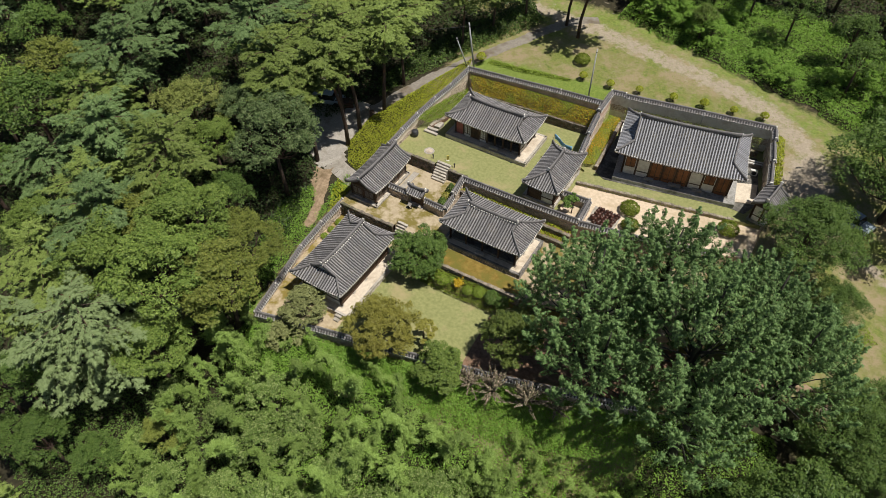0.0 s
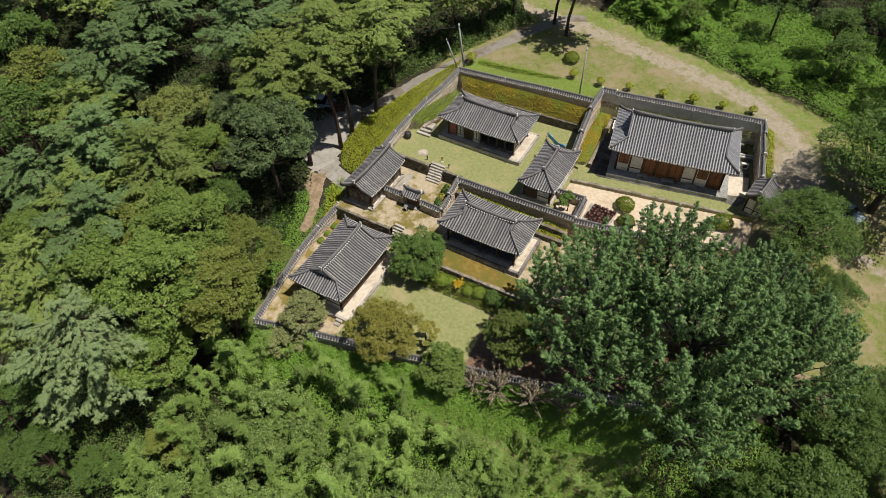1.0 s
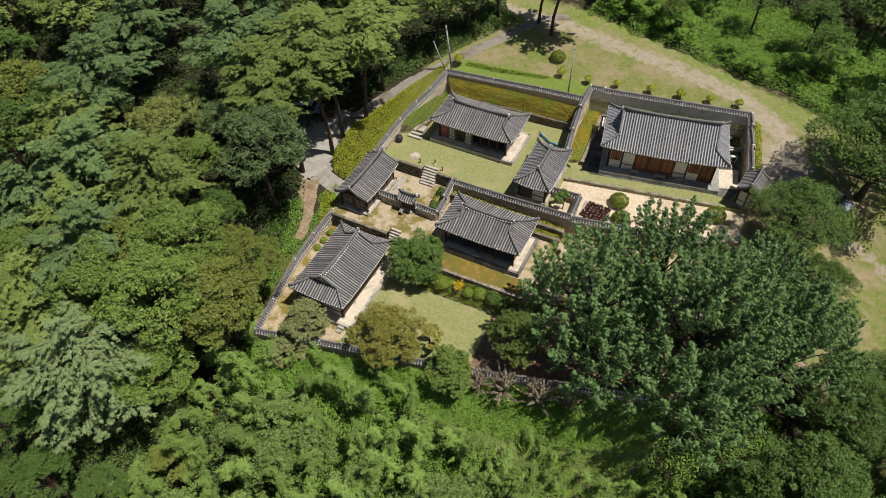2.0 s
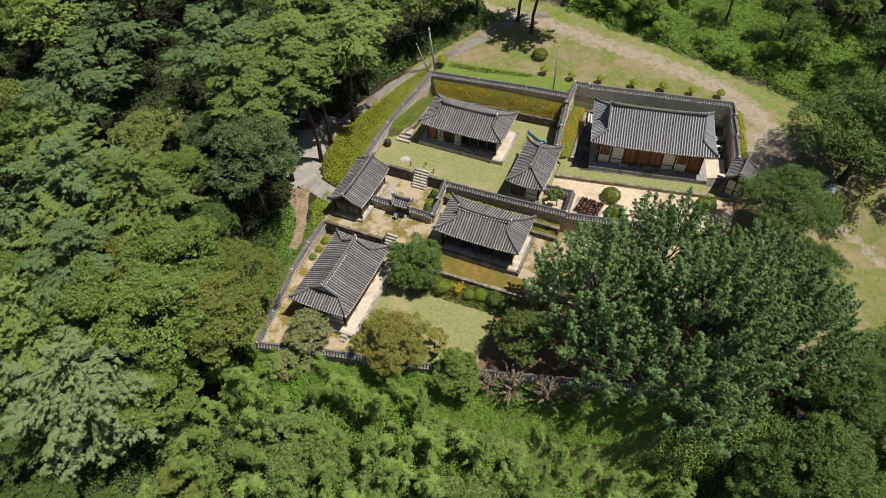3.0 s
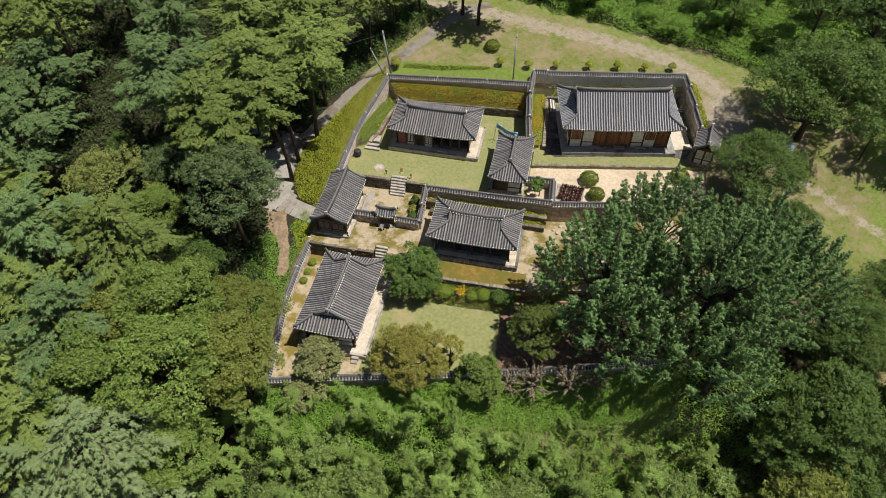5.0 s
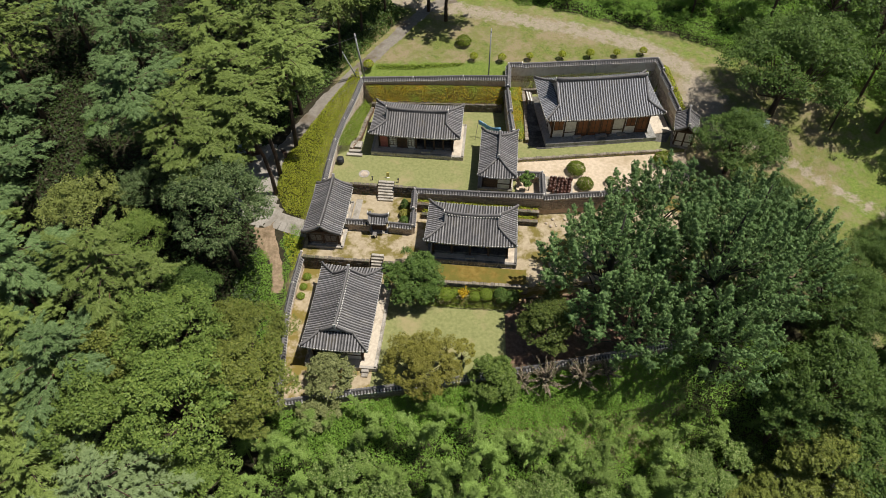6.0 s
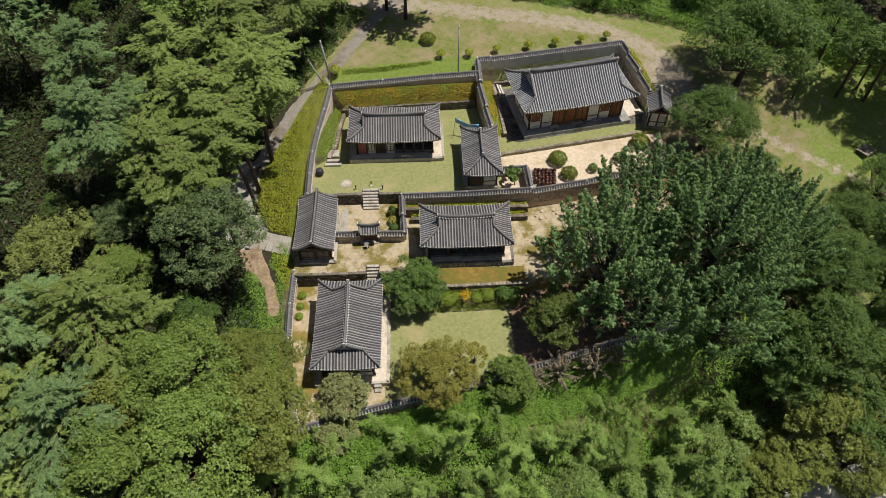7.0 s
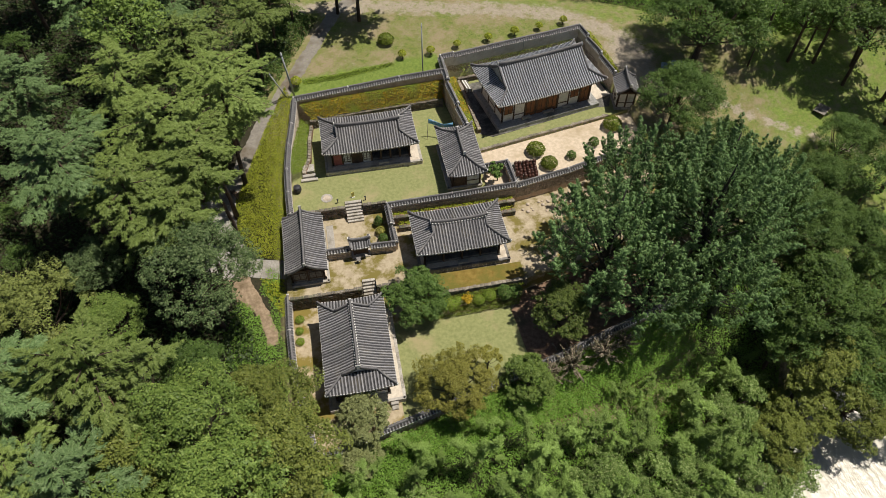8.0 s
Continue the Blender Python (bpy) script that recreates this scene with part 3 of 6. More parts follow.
def cap_wall(name, runs, height, body, label, thick=0.36, rubble=0.75, rub_mat=None, wide=0.31):
    """A yard wall: rubble foot, plastered body and a small tiled roof. runs: rows of ((x, y, top), (x, y, top))."""
    wall = thing(name, label, "wall", kind="structure")
    g_body, g_stone, g_bed, g_rib, g_cap, g_ridge = (Geo() for _ in range(6))
    for (x0, y0, t0), (x1, y1, t1) in runs:
        d = Vector((x1 - x0, y1 - y0, 0))
        length = d.length
        d.normalize()
        s = Vector((-d.y, d.x, 0))
        cap_h, hw = 0.30, wide
        P = lambda u, v, z: (x0 + d.x * u + s.x * v, y0 + d.y * u + s.y * v, z)
        top = lambda u: t0 + (t1 - t0) * u / length
        e0, e1 = top(0) - cap_h - 0.12, top(length) - cap_h - 0.12
        h = thick / 2
        low0, low1 = top(0) - height, top(length) - height
        corners = [(0, -h, low0 - 1.5), (length, -h, low1 - 1.5), (length, h, low1 - 1.5), (0, h, low0 - 1.5), (0, -h, e0), (length, -h, e1), (length, h, e1), (0, h, e0)]
        g_body.add([P(*c) for c in corners], [(3, 2, 1, 0), (4, 5, 6, 7), (0, 1, 5, 4), (1, 2, 6, 5), (2, 3, 7, 6), (3, 0, 4, 7)])
        if rubble:
            n = max(1, int(length / 3))
            for k in range(n):
                ua, ub = length * k / n, length * (k + 1) / n
                zl = top((ua + ub) / 2) - height
                for sgn in (-1, 1):
                    pa, pb = P(ua, sgn * h, 0), P(ub, sgn * h, 0)
                    if sgn > 0:
                        pa, pb = pb, pa
                    stones(g_stone, pa[:2], pb[:2], zl - 0.6, zl + rubble, 0.3)
        for sgn in (-1, 1):
            q = [P(0, 0, top(0) - 0.06), P(length, 0, top(length) - 0.06), P(length, sgn * hw, e1 + 0.06), P(0, sgn * hw, e0 + 0.06), P(length, sgn * (hw - 0.04), e1 - 0.03), P(0, sgn * (hw - 0.04), e0 - 0.03), P(length, sgn * h * 0.9, e1 - 0.05), P(0, sgn * h * 0.9, e0 - 0.05)]
            g_bed.add(q, [(0, 1, 2, 3), (3, 2, 4, 5), (5, 4, 6, 7)])
        n = max(1, round(length / 0.29))
        for k in range(n):
            u = (k + 0.5) * length / n
            for sgn in (-1, 1):
                e = (e0 + (e1 - e0) * u / length) + 0.08
                rib(g_rib, g_cap, [P(u, 0.06 * sgn, top(u) - 0.05), P(u, sgn * hw * 0.55, (top(u) + e) / 2 - 0.03), P(u, sgn * (hw + 0.02), e)], 0.075, (d.x, d.y), rng.uniform(-0.012, 0.012))
        m = max(2, int(length / 1.2) + 1)
        sweep(g_ridge, [P(length * k / (m - 1), rng.uniform(-0.012, 0.012), top(length * k / (m - 1)) - 0.06 + rng.uniform(-0.012, 0.012)) for k in range(m)], 0.24, 0.2, 0.05)
        for u in (0.0, length):
            g_cap.chamfered(-0.07, 0.07, -0.13, 0.13, -0.05, 0.2, 0.04, math.atan2(d.y, d.x), P(u, 0, top(u) - 0.06))
    part("wall_body", g_body, body, wall)
    if rubble:
        part("stonework", g_stone, rub_mat or M_RUBBLE_PALE, wall, "rough field stones in the wall's foot", kind="stuff")
    part("cap_bed", g_bed, M_TILE_BED_SHADE, wall)
    part("tiling", g_rib, M_TILE, wall, "rows of grey half-round tiles", kind="stuff")
    part("eave_trim", g_cap, M_LIME, wall, "pale mortared ends of the tile rows", kind="stuff")
    part("ridge", g_ridge, M_RIDGE, wall)
    return wall


def chain(pts, tops):
    return [((*a, t0), (*b, t1)) for a, b, t0, t1 in zip(pts, pts[1:], tops, tops[1:])]


cap_wall("wall_north", chain([(-2.25, 12.9), (4, 13.4), (10, 13.85), (15.4, 14.1)], [3.45, 3.62, 3.85, 4.0]), 2.1, M_CLAY_WALL, "reddish clay yard wall with a grey tiled cap")
cap_wall("wall_west", chain(WALL_W, [3.4, 2.75, 2.35, 1.95, 1.75, 1.6]), 1.95, M_PALE_WALL, "curving sandy yard wall with a grey tiled cap")
cap_wall("wall_middle", [((15.35, 16.6, 4.05), (15.4, 12.4, 4.0)), ((15.4, 12.4, 3.5), (15.85, 8.6, 3.42)), ((15.85, 8.6, 3.0), (16.3, 5.6, 2.9))], 2.6, M_CLAY_WALL, "stepped yard wall between two courts")
cap_wall("wall_north_side", [((15.35, 16.6, 4.1), (17.0, 16.87, 4.1)), ((17.0, 16.87, 3.95), (33.65, 19.55, 4.05))], 2.0, M_PLASTER, "pale plastered yard wall behind the long house", rubble=0.3)
cap_wall("wall_east", [((33.65, 19.55, 4.0), (34.1, 17.6, 3.95)), ((34.1, 17.6, 3.55), (34.8, 14.4, 3.5)), ((34.8, 14.4, 3.15), (35.4, 11.0, 3.1))], 2.2, M_PALE_WALL, "stepped yard wall beside the dirt track")
cap_wall("wall_lower_west", chain(WALL_A, [-1.5, -1.85, -2.1, -2.5, -2.75]), 1.5, M_PALE_WALL, "low sandy yard wall with a grey tiled cap", rubble=0.9)
cap_wall("wall_south", chain(WALL_S, [-2.75, -2.85, -2.9, -2.9, -2.9, -2.9]), 1.6, M_RUBBLE_PALE, "low stone wall with a grey tiled cap", rubble=1.1)
cap_wall("wall_gate", [((-0.9, -6.95, -0.05), (1.75, -6.95, -0.05)), ((3.75, -6.95, -0.1), (6.3, -7.05, -0.1)), ((6.3, -7.05, -0.1), (6.2, -5.1, 0.05)), ((6.2, -5.1, 0.5), (6.1, -2.75, 0.95))], 1.5, M_RUBBLE_PALE, "stone court wall with a grey tiled cap beside the small gate", rubble=1.1)
cap_wall("wall_inner", [((6.1, -2.75, 0.98), (13.0, -2.75, 1.1)), ((13.0, -2.75, 1.1), (19.9, -2.75, 1.4)), ((19.9, -2.75, 1.2), (25.9, -1.75, 1.35)), ((25.9, -1.75, 1.35), (33.0, 0.2, 1.3))], 1.5, M_CLAY_WALL, "long inner yard wall with a grey tiled cap")
cap_wall("wall_jar_yard", [((19.85, -2.7, 1.42), (19.7, 0.6, 1.5)), ((16.6, 0.75, 1.1), (19.6, 0.75, 1.2))], 1.5, M_PALE_WALL, "short yard wall beside the jar stand")


# ---- retaining walls ----
def retaining(name, pts, z0, z1, material, label, size=0.36, back=0.5):
    wall = thing(name, label, "retaining wall", kind="structure")
    g, core = Geo(), Geo()
    for a, b in zip(pts, pts[1:]):
        d = Vector((b[0] - a[0], b[1] - a[1], 0))
        s = Vector((-d.y, d.x, 0)).normalized() * back
        core.prism([a, b, (b[0] + s.x, b[1] + s.y), (a[0] + s.x, a[1] + s.y)], z0 - 0.4, z1 - 0.03)
        stones(g, a, b, z0 - 0.1, z1, size, 0.09)
        n = max(1, int(d.length / (size * 1.2)))
        for k in range(n):
            u, w = (k + 0.5) / n, d.length / n
            g.chamfered(-w * 0.47, w * 0.47, -0.08, rng.uniform(0.2, 0.34), -0.12, rng.uniform(0.01, 0.05), 0.04, math.atan2(d.y, d.x), (a[0] + d.x * u, a[1] + d.y * u, z1))
    part("core", core, M_SOIL, wall)
    part("stonework", g, material, wall, "rough stones laid in courses", kind="stuff")


retaining("retaining_wall_yard", [(-3.6, -1.7), (1.75, -1.7)], -1.5, 0.02, M_RUBBLE, "dark rubble retaining wall below the upper lawn")
retaining("retaining_wall_yard_east", [(3.6, -1.7), (6.1, -1.7)], -1.5, 0.02, M_RUBBLE, "dark rubble retaining wall beside the stone stairs")
retaining("retaining_wall_court", [(-4.7, -11.25), (2.35, -11.25)], -3.3, -1.48, M_RUBBLE, "dark rubble retaining wall above the lower court")
retaining("retaining_wall_court_east", [(3.75, -11.25), (6.3, -11.25)], -3.3, -1.48, M_RUBBLE, "dark rubble retaining wall behind the lower house")
retaining("retaining_wall_flowers", [(-0.9, 11.2), (3.0, 11.6), (14.9, 12.3)], 0.0, 1.1, M_RUBBLE, "dark rubble retaining wall of the flower terrace", back=0.4)
retaining("retaining_wall_slope", [(-2.2, 3.6), (-1.5, 5.8), (-1.3, 8.6), (-0.9, 11.2)][::-1], 0.0, 0.55, M_RUBBLE_MID, "low stone edge of the planted slope", back=0.3)
retaining("retaining_wall_terrace", [(7.0, -4.75), (13, -4.75), (19.5, -4.7)], -1.5, -0.85, M_RUBBLE, "mossy stone step behind the middle house", back=0.4)
retaining("retaining_wall_terrace_upper", [(6.4, -3.8), (13, -3.8), (19.6, -3.8)], -0.85, -0.3, M_RUBBLE, "mossy stone step below the inner wall", back=0.4)
retaining("retaining_wall_bed", [(8.6, -13.2), (18.6, -13.05)], -2.4, -1.47, M_RUBBLE_MID, "pale stone edge above the shrub bed", size=0.3)
retaining("retaining_wall_lawn", [(17.0, 3.65), (25, 5.15), (33.6, 6.75)], -0.1, 0.32, M_RUBBLE_MID, "low stone edge of the side lawn", size=0.3, back=0.25)
retaining("retaining_wall_side_bed", [(17.9, 6.5), (17.6, 12), (17.3, 15.6)][::-1], 0.3, 0.9, M_RUBBLE_MID, "stone edge of the side flower bed", back=0.3)
retaining("retaining_wall_side_back", [(17.4, 15.7), (25, 16.9), (33.0, 18.3)], 0.3, 1.0, M_RUBBLE, "stone edge behind the long house", back=0.3)


def stairs(name, x0, x1, y_top, y_bottom, z_top, z_bottom, n, label):
    st = thing(name, label, "stairs", kind="structure")
    rise, run = (z_top - z_bottom) / n, (y_top - y_bottom) / n
    for k in range(n):
        g = Geo()
        z = z_top - k * rise
        x = x0 + rng.uniform(-0.04, 0.04)
        while x < x1 - 0.2:
            w = min(rng.uniform(0.7, 1.1), x1 - x)
            g.chamfered(x + 0.01, x + w - 0.01, y_top - (k + 1) * run - 0.03, y_top - k * run + 0.05, z - rise - 0.5, z + rng.uniform(-0.015, 0.015), 0.025)
            x += w
        part("step", g, M_STONE, st)


stairs("stairs_upper", 1.8, 3.55, -0.9, -2.6, 0.03, -1.5, 7, "worn granite stairs up to the lawn")
stairs("stairs_lower", 2.4, 3.7, -10.2, -11.7, -1.48, -3.3, 7, "worn granite stairs to the lower court")


# ---- houses ----
def roof(parent, hx, hy, eave, H, xg, lift=0.28, tile=M_TILE, gap=0.28, wall_mat=M_PLASTER, mortared=False):
    """A tiled roof over a rectangle: gabled inside |x| < xg, hipped outside it."""
    def field(x, y, hip=True):
        df, ds = (hy - abs(y)) / hy, (hx - abs(x)) / hy
        d = max(0.0, min(df, ds) if hip and abs(x) > xg - 1e-6 and xg < hx else df)
        return eave + H * (0.72 * d + 0.28 * d * d) + lift * (abs(x) / hx) ** 3 * (abs(y) / hy) ** 2

    g_rib, g_cap, g_bed, g_under = Geo(), Geo(), Geo(), Geo()

    def strip(pts, side, r=0.078):
        rib(g_rib, g_cap, pts, r, side, rng.uniform(-0.012, 0.012))
        w = wide
        L = [(p[0] - side[0] * w, p[1] - side[1] * w, p[2]) for p in pts]
        R = [(p[0] + side[0] * w, p[1] + side[1] * w, p[2]) for p in pts]
        n = len(pts)
        g_bed.add(L + R, [(i, i + 1, n + i + 1, n + i) for i in range(n - 1)])
        Lu, Ru = [(a, b, c - 0.16) for a, b, c in L], [(a, b, c - 0.16) for a, b, c in R]
        g_under.add(Lu + Ru + [L[-1], R[-1]], [(n + i, n + i + 1, i + 1, i) for i in range(n - 1)] + [(2 * n, 2 * n + 1, 2 * n - 1, n - 1)])

    n = round(2 * hx / gap)
    wide = hx / n
    for k in range(n):
        x = -hx + (k + 0.5) * 2 * hx / n
        y0 = 0.0 if abs(x) <= xg else max(0.0, hy - (hx - abs(x)))
        for sg in (-1, 1):
            strip([(x, sg * (y0 + (hy - y0) * i / 6), field(x, sg * (y0 + (hy - y0) * i / 6), abs(x) > xg)) for i in range(7)], (1, 0))
    if xg < hx:
        n = round(2 * hy / gap)
        wide = hy / n
        for k in range(n):
            y = -hy + (k + 0.5) * 2 * hy / n
            x0 = max(xg, hx - (hy - abs(y)))
            for sg in (-1, 1):
                strip([(sg * (x0 + (hx - x0) * i / 4), y, field(x0 + (hx - x0) * i / 4, y)) for i in range(5)], (0, 1))
    g_bed.weld(0.03), g_under.weld(0.03)
    top = part("roof", g_bed, M_TILE_BED_SHADE, parent, "grey tiled roof")
    part("tiling", g_rib, tile, top, "rows of grey half-round roof tiles", kind="stuff")
    part("eave_trim", g_cap, M_LIME, top, "pale ends of the tile rows along the eaves", kind="stuff")
    part("soffit", g_under, M_WOOD, top)
    # ridges
    full_hip = hx - xg >= hy - 0.02
    xr = xg + (0.12 if not full_hip else 0.0)
    bow = lambda x: 0.22 * (abs(x) / max(xr, 0.1)) ** 2.5
    zt = eave + H
    g = Geo()
    sweep(g, [(xr * (i / 6 - 1), 0, zt + bow(xr * (i / 6 - 1))) for i in range(13)], 0.27, 0.36, 0.08)
    part("main_ridge", g, M_RIDGE, top, "stacked tile ridge", True)
    g = Geo()
    m = int(2 * xr / gap)
    for k in range(m if mortared else 0):
        x = -xr + (k + 0.5) * 2 * xr / m
        for sg in (-1, 1):
            g.chamfered(-0.07, 0.07, -0.045, 0.045, 0, 0.10, 0.02, 0, (x, sg * 0.17, zt + bow(x) - 0.02))
    for sg in (-1, 1):
        g.chamfered(-0.05, 0.05, -0.14, 0.14, -0.05, 0.42, 0.06, 0, (sg * (xr + 0.03), 0, zt + bow(xr)))
    part("ridge_mortar", g, M_LIME, top, "pale lime mortar under the ridge tiles", kind="stuff")
    for sx in (-1, 1):
        for sy in (-1, 1):
            yb = hy - (hx - xg) if xg < hx else hy * 0.97
            if not full_hip:
                g = Geo()
                sweep(g, [(sx * (xg + 0.02), sy * (0.1 + (yb - 0.1) * i / 5), field(xg * 0.999, sy * (0.1 + (yb - 0.1) * i / 5), False) + 0.04 + (0.06 if i == 5 else 0)) for i in range(6)], 0.23, 0.24, 0.1)
                part("gable_ridge", g, M_RIDGE, top, "", True)
            if xg < hx:
                g = Geo()
                y0 = max(0.0, yb)
                sweep(g, [(sx * (xg + (hx - xg) * i / 6), sy * (y0 + (hy - y0) * i / 6), field(xg + (hx - xg) * i / 6, y0 + (hy - y0) * i / 6) + 0.04 + 0.1 * (i / 6) ** 4) for i in range(7)], 0.22, 0.22, 0.1)
                part("hip_ridge", g, M_RIDGE, top, "", True)
                g = Geo().chamfered(-0.06, 0.06, -0.09, 0.09, 0, 0.28, 0.05, math.atan2(sy * (hy - y0), sx * (hx - xg)), (sx * hx, sy * hy, field(hx, hy) + 0.02))
                part("ridge_end", g, M_LIME, top, "pale ridge end tile")
    if not full_hip:
        for sx in (-1, 1):
            yb = hy - (hx - xg) if xg < hx else hy * 0.86
            low = field(xg, 0) if xg < hx else eave - 0.1
            ys = [yb * (i / 4 - 1) for i in range(9)]
            xx = sx * (xg - 0.16 if xg < hx else xg - 0.55)
            up = [(xx, y, field(xg * 0.99, y, False) - 0.1) for y in ys]
            dn = [(xx, y, min(low, field(xg * 0.99, y, False)) - 0.12) for y in ys]
            part("gable", Geo().add(up + dn, [(i, i + 1, 10 + i, 9 + i) for i in range(8)]), wall_mat if xg < hx else M_WOOD, top)
    return top


def house(name, label, cx, cy, base, turn, hx, hy, eave, H, xg, front, back="ppp", sides="pp", over=0.95, podium=0.5, pod=(0.1, 0.1, 0.1, 0.1), tile=M_TILE, post_mat=M_WOOD, pod_mat=M_STONE, panel_wood=M_WOOD, hall_depth=1.2, roof_lift=0.28, sill=0.35, pod_top=M_PODIUM, facing=True, mortared=False):
    """A timber house on a stone podium. front, back and sides give each bay: p plaster, d paper doors, o open hall, w boarded, r red door, s window over plaster."""
    h = thing(name, label, "house", pose(cx, cy, base, 0, 0, turn))
    roof(h, hx, hy, eave, H, xg, roof_lift, tile, mortared=mortared)
    bx, by = hx - over, hy - over
    g = Geo().chamfered(-hx + 0.15 - pod[0], hx - 0.15 + pod[1], -hy + 0.15 - pod[2], hy - 0.15 + pod[3], -0.6, podium, 0.04)
    pd = part("podium", g, pod_top, h, "low podium")
    gs = Geo() if facing else None
    c = [(-hx + 0.15 - pod[0], -hy + 0.15 - pod[2]), (hx - 0.15 + pod[1], -hy + 0.15 - pod[2]), (hx - 0.15 + pod[1], hy - 0.15 + pod[3]), (-hx + 0.15 - pod[0], hy - 0.15 + pod[3])]
    for a, b in zip(c, c[1:] + c[:1]) if facing else ():
        stones(gs, a, b, -0.1, podium - 0.02, 0.42, 0.05)
        d = Vector((b[0] - a[0], b[1] - a[1]))
        u = 0.0
        while u < d.length - 0.1:
            w = min(rng.uniform(0.5, 1.1), d.length - u)
            gs.chamfered(0.01, w - 0.01, -0.04, 0.24, -0.1, 0.03, 0.02, math.atan2(d.y, d.x), (a[0] + d.x * u / d.length, a[1] + d.y * u / d.length, podium))
            u += w
    if facing:
        part("podium_facing", gs, pod_mat, pd, "dressed granite facing of the podium", kind="stuff")
    z0, z1 = podium, eave + 0.12
    part("ceiling", Geo().box(-bx, bx, -by, by, z1 - 0.1, z1), M_WOOD, h)
    part("floor", Geo().box(-bx, bx, -by, by, podium + 0.02, podium + sill), M_WOOD_GREY, h, "worn timber floor")

    def face(bays, a, b, inward):
        d = Vector((b[0] - a[0], b[1] - a[1], 0))
        ang, n = math.atan2(d.y, d.x), len(bays)
        for k in range(n + 1):
            p = (a[0] + d.x * k / n, a[1] + d.y * k / n, 0)
            pg = Geo().tube([(p[0], p[1], z0 + 0.1), (p[0], p[1], z1)], [0.12, 0.11], 8)
            post = part("post", pg, post_mat, h)
            part("base_stone", Geo().chamfered(-0.2, 0.2, -0.2, 0.2, z0 - 0.05, z0 + 0.12, 0.05, ang, p), M_STONE, post)
        beam = Geo().box(0, d.length, -0.09, 0.09, z1 - 0.36, z1 - 0.1, ang, (a[0], a[1], 0))
        part("beam", beam, post_mat, h)
        for k, kind in enumerate(bays):
            w = d.length / n
            at = (a[0] + d.x * k / n, a[1] + d.y * k / n, 0)
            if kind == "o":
                # The hall's depth of shade is in this wall's colour.
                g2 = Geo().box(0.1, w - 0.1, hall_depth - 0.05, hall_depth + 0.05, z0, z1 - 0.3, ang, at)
                part("hall_wall", g2, M_DARK, h, "back wall of the open hall, near black to hold its shade")
                continue
            mat = {"p": M_PLASTER, "d": M_PLASTER, "w": panel_wood, "r": M_RED_DOOR, "s": M_PLASTER}[kind]
            pn = part("panel", Geo().box(0.1, w - 0.1, -0.05, 0.05, z0 + 0.05, z1 - 0.3, ang, at), mat, h)
            fr = Geo()
            zlo, zhi = z0 + sill + 0.05, z1 - 0.55
            if kind in "dsw":
                lo, hi = (0.14, w - 0.14) if kind != "s" else (0.16, w - 0.16)
                if kind == "s":
                    zlo = z0 + sill + 0.75
                for u in (lo, (lo + hi) / 2 - 0.03, hi - 0.07):
                    fr.box(u, u + 0.07, -0.09, -0.045, zlo, zhi, ang, at)
                for z in (zlo, zhi):
                    fr.box(lo, hi, -0.092, -0.045, z, z + 0.07, ang, at)
                if kind == "d":
                    for q in range(1, 5):
                        fr.box(lo, hi, -0.075, -0.05, zlo + (zhi - zlo) * q / 5, zlo + (zhi - zlo) * q / 5 + 0.025, ang, at)
                part("door_frame", fr, post_mat, pn)
                if kind == "s":
                    part("window_leaf", Geo().box(lo + 0.05, hi - 0.05, -0.07, -0.048, zlo + 0.04, zhi - 0.02, ang, at), panel_wood, pn, "wooden window leaf")
            elif kind == "p":
                fr.box(0.1, w - 0.1, -0.08, -0.045, z0 + sill + 0.3, z0 + sill + 0.42, ang, at)
                part("rail", fr, post_mat, pn)

    face(front, (-bx, -by), (bx, -by), 1)
    face(back, (bx, by), (-bx, by), 1)
    face(sides, (bx, -by), (bx, by), 1)
    face(sides, (-bx, by), (-bx, -by), 1)
    return h


h_a = house("lower_house", "tile-roofed timber house with plastered walls in the lower court", 1.1, -17.95, -3.3, 90, 4.85, 3.1, 3.0, 1.6, 3.3, "wwww", "pppp", "op", 0.8, 0.55, (0.25, 0.1, 0.75, 0.1), mortared=True)
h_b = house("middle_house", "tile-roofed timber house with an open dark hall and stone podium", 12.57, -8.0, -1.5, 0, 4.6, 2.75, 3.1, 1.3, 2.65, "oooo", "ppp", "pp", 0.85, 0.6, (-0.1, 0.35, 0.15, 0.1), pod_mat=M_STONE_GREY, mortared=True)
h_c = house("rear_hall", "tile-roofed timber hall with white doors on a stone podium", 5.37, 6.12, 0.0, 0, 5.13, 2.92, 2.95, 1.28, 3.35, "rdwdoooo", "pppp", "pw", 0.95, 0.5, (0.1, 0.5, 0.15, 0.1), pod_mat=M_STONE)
h_d = house("long_house", "long tile-roofed house with brown timber doors and white panels", 25.78, 10.98, 0.3, 10.65, 6.76, 3.95, 3.78, 2.45, 5.1, "spwwwpsw", "pppppp", "sps", 1.15, 0.52, (-0.2, 0.0, 0.05, 0.0), tile=M_TILE_NEW, post_mat=M_WOOD, panel_wood=M_WOOD_RED, pod_top=M_CEMENT, facing=False)
h_e = house("storehouse", "small hip-roofed storehouse of dark boards", 14.83, 2.1, 0.0, 90, 3.82, 2.08, 2.3, 1.1, 1.82, "www", "www", "wp", 0.6, 0.3, (-0.2, -0.2, -0.2, 0.1))
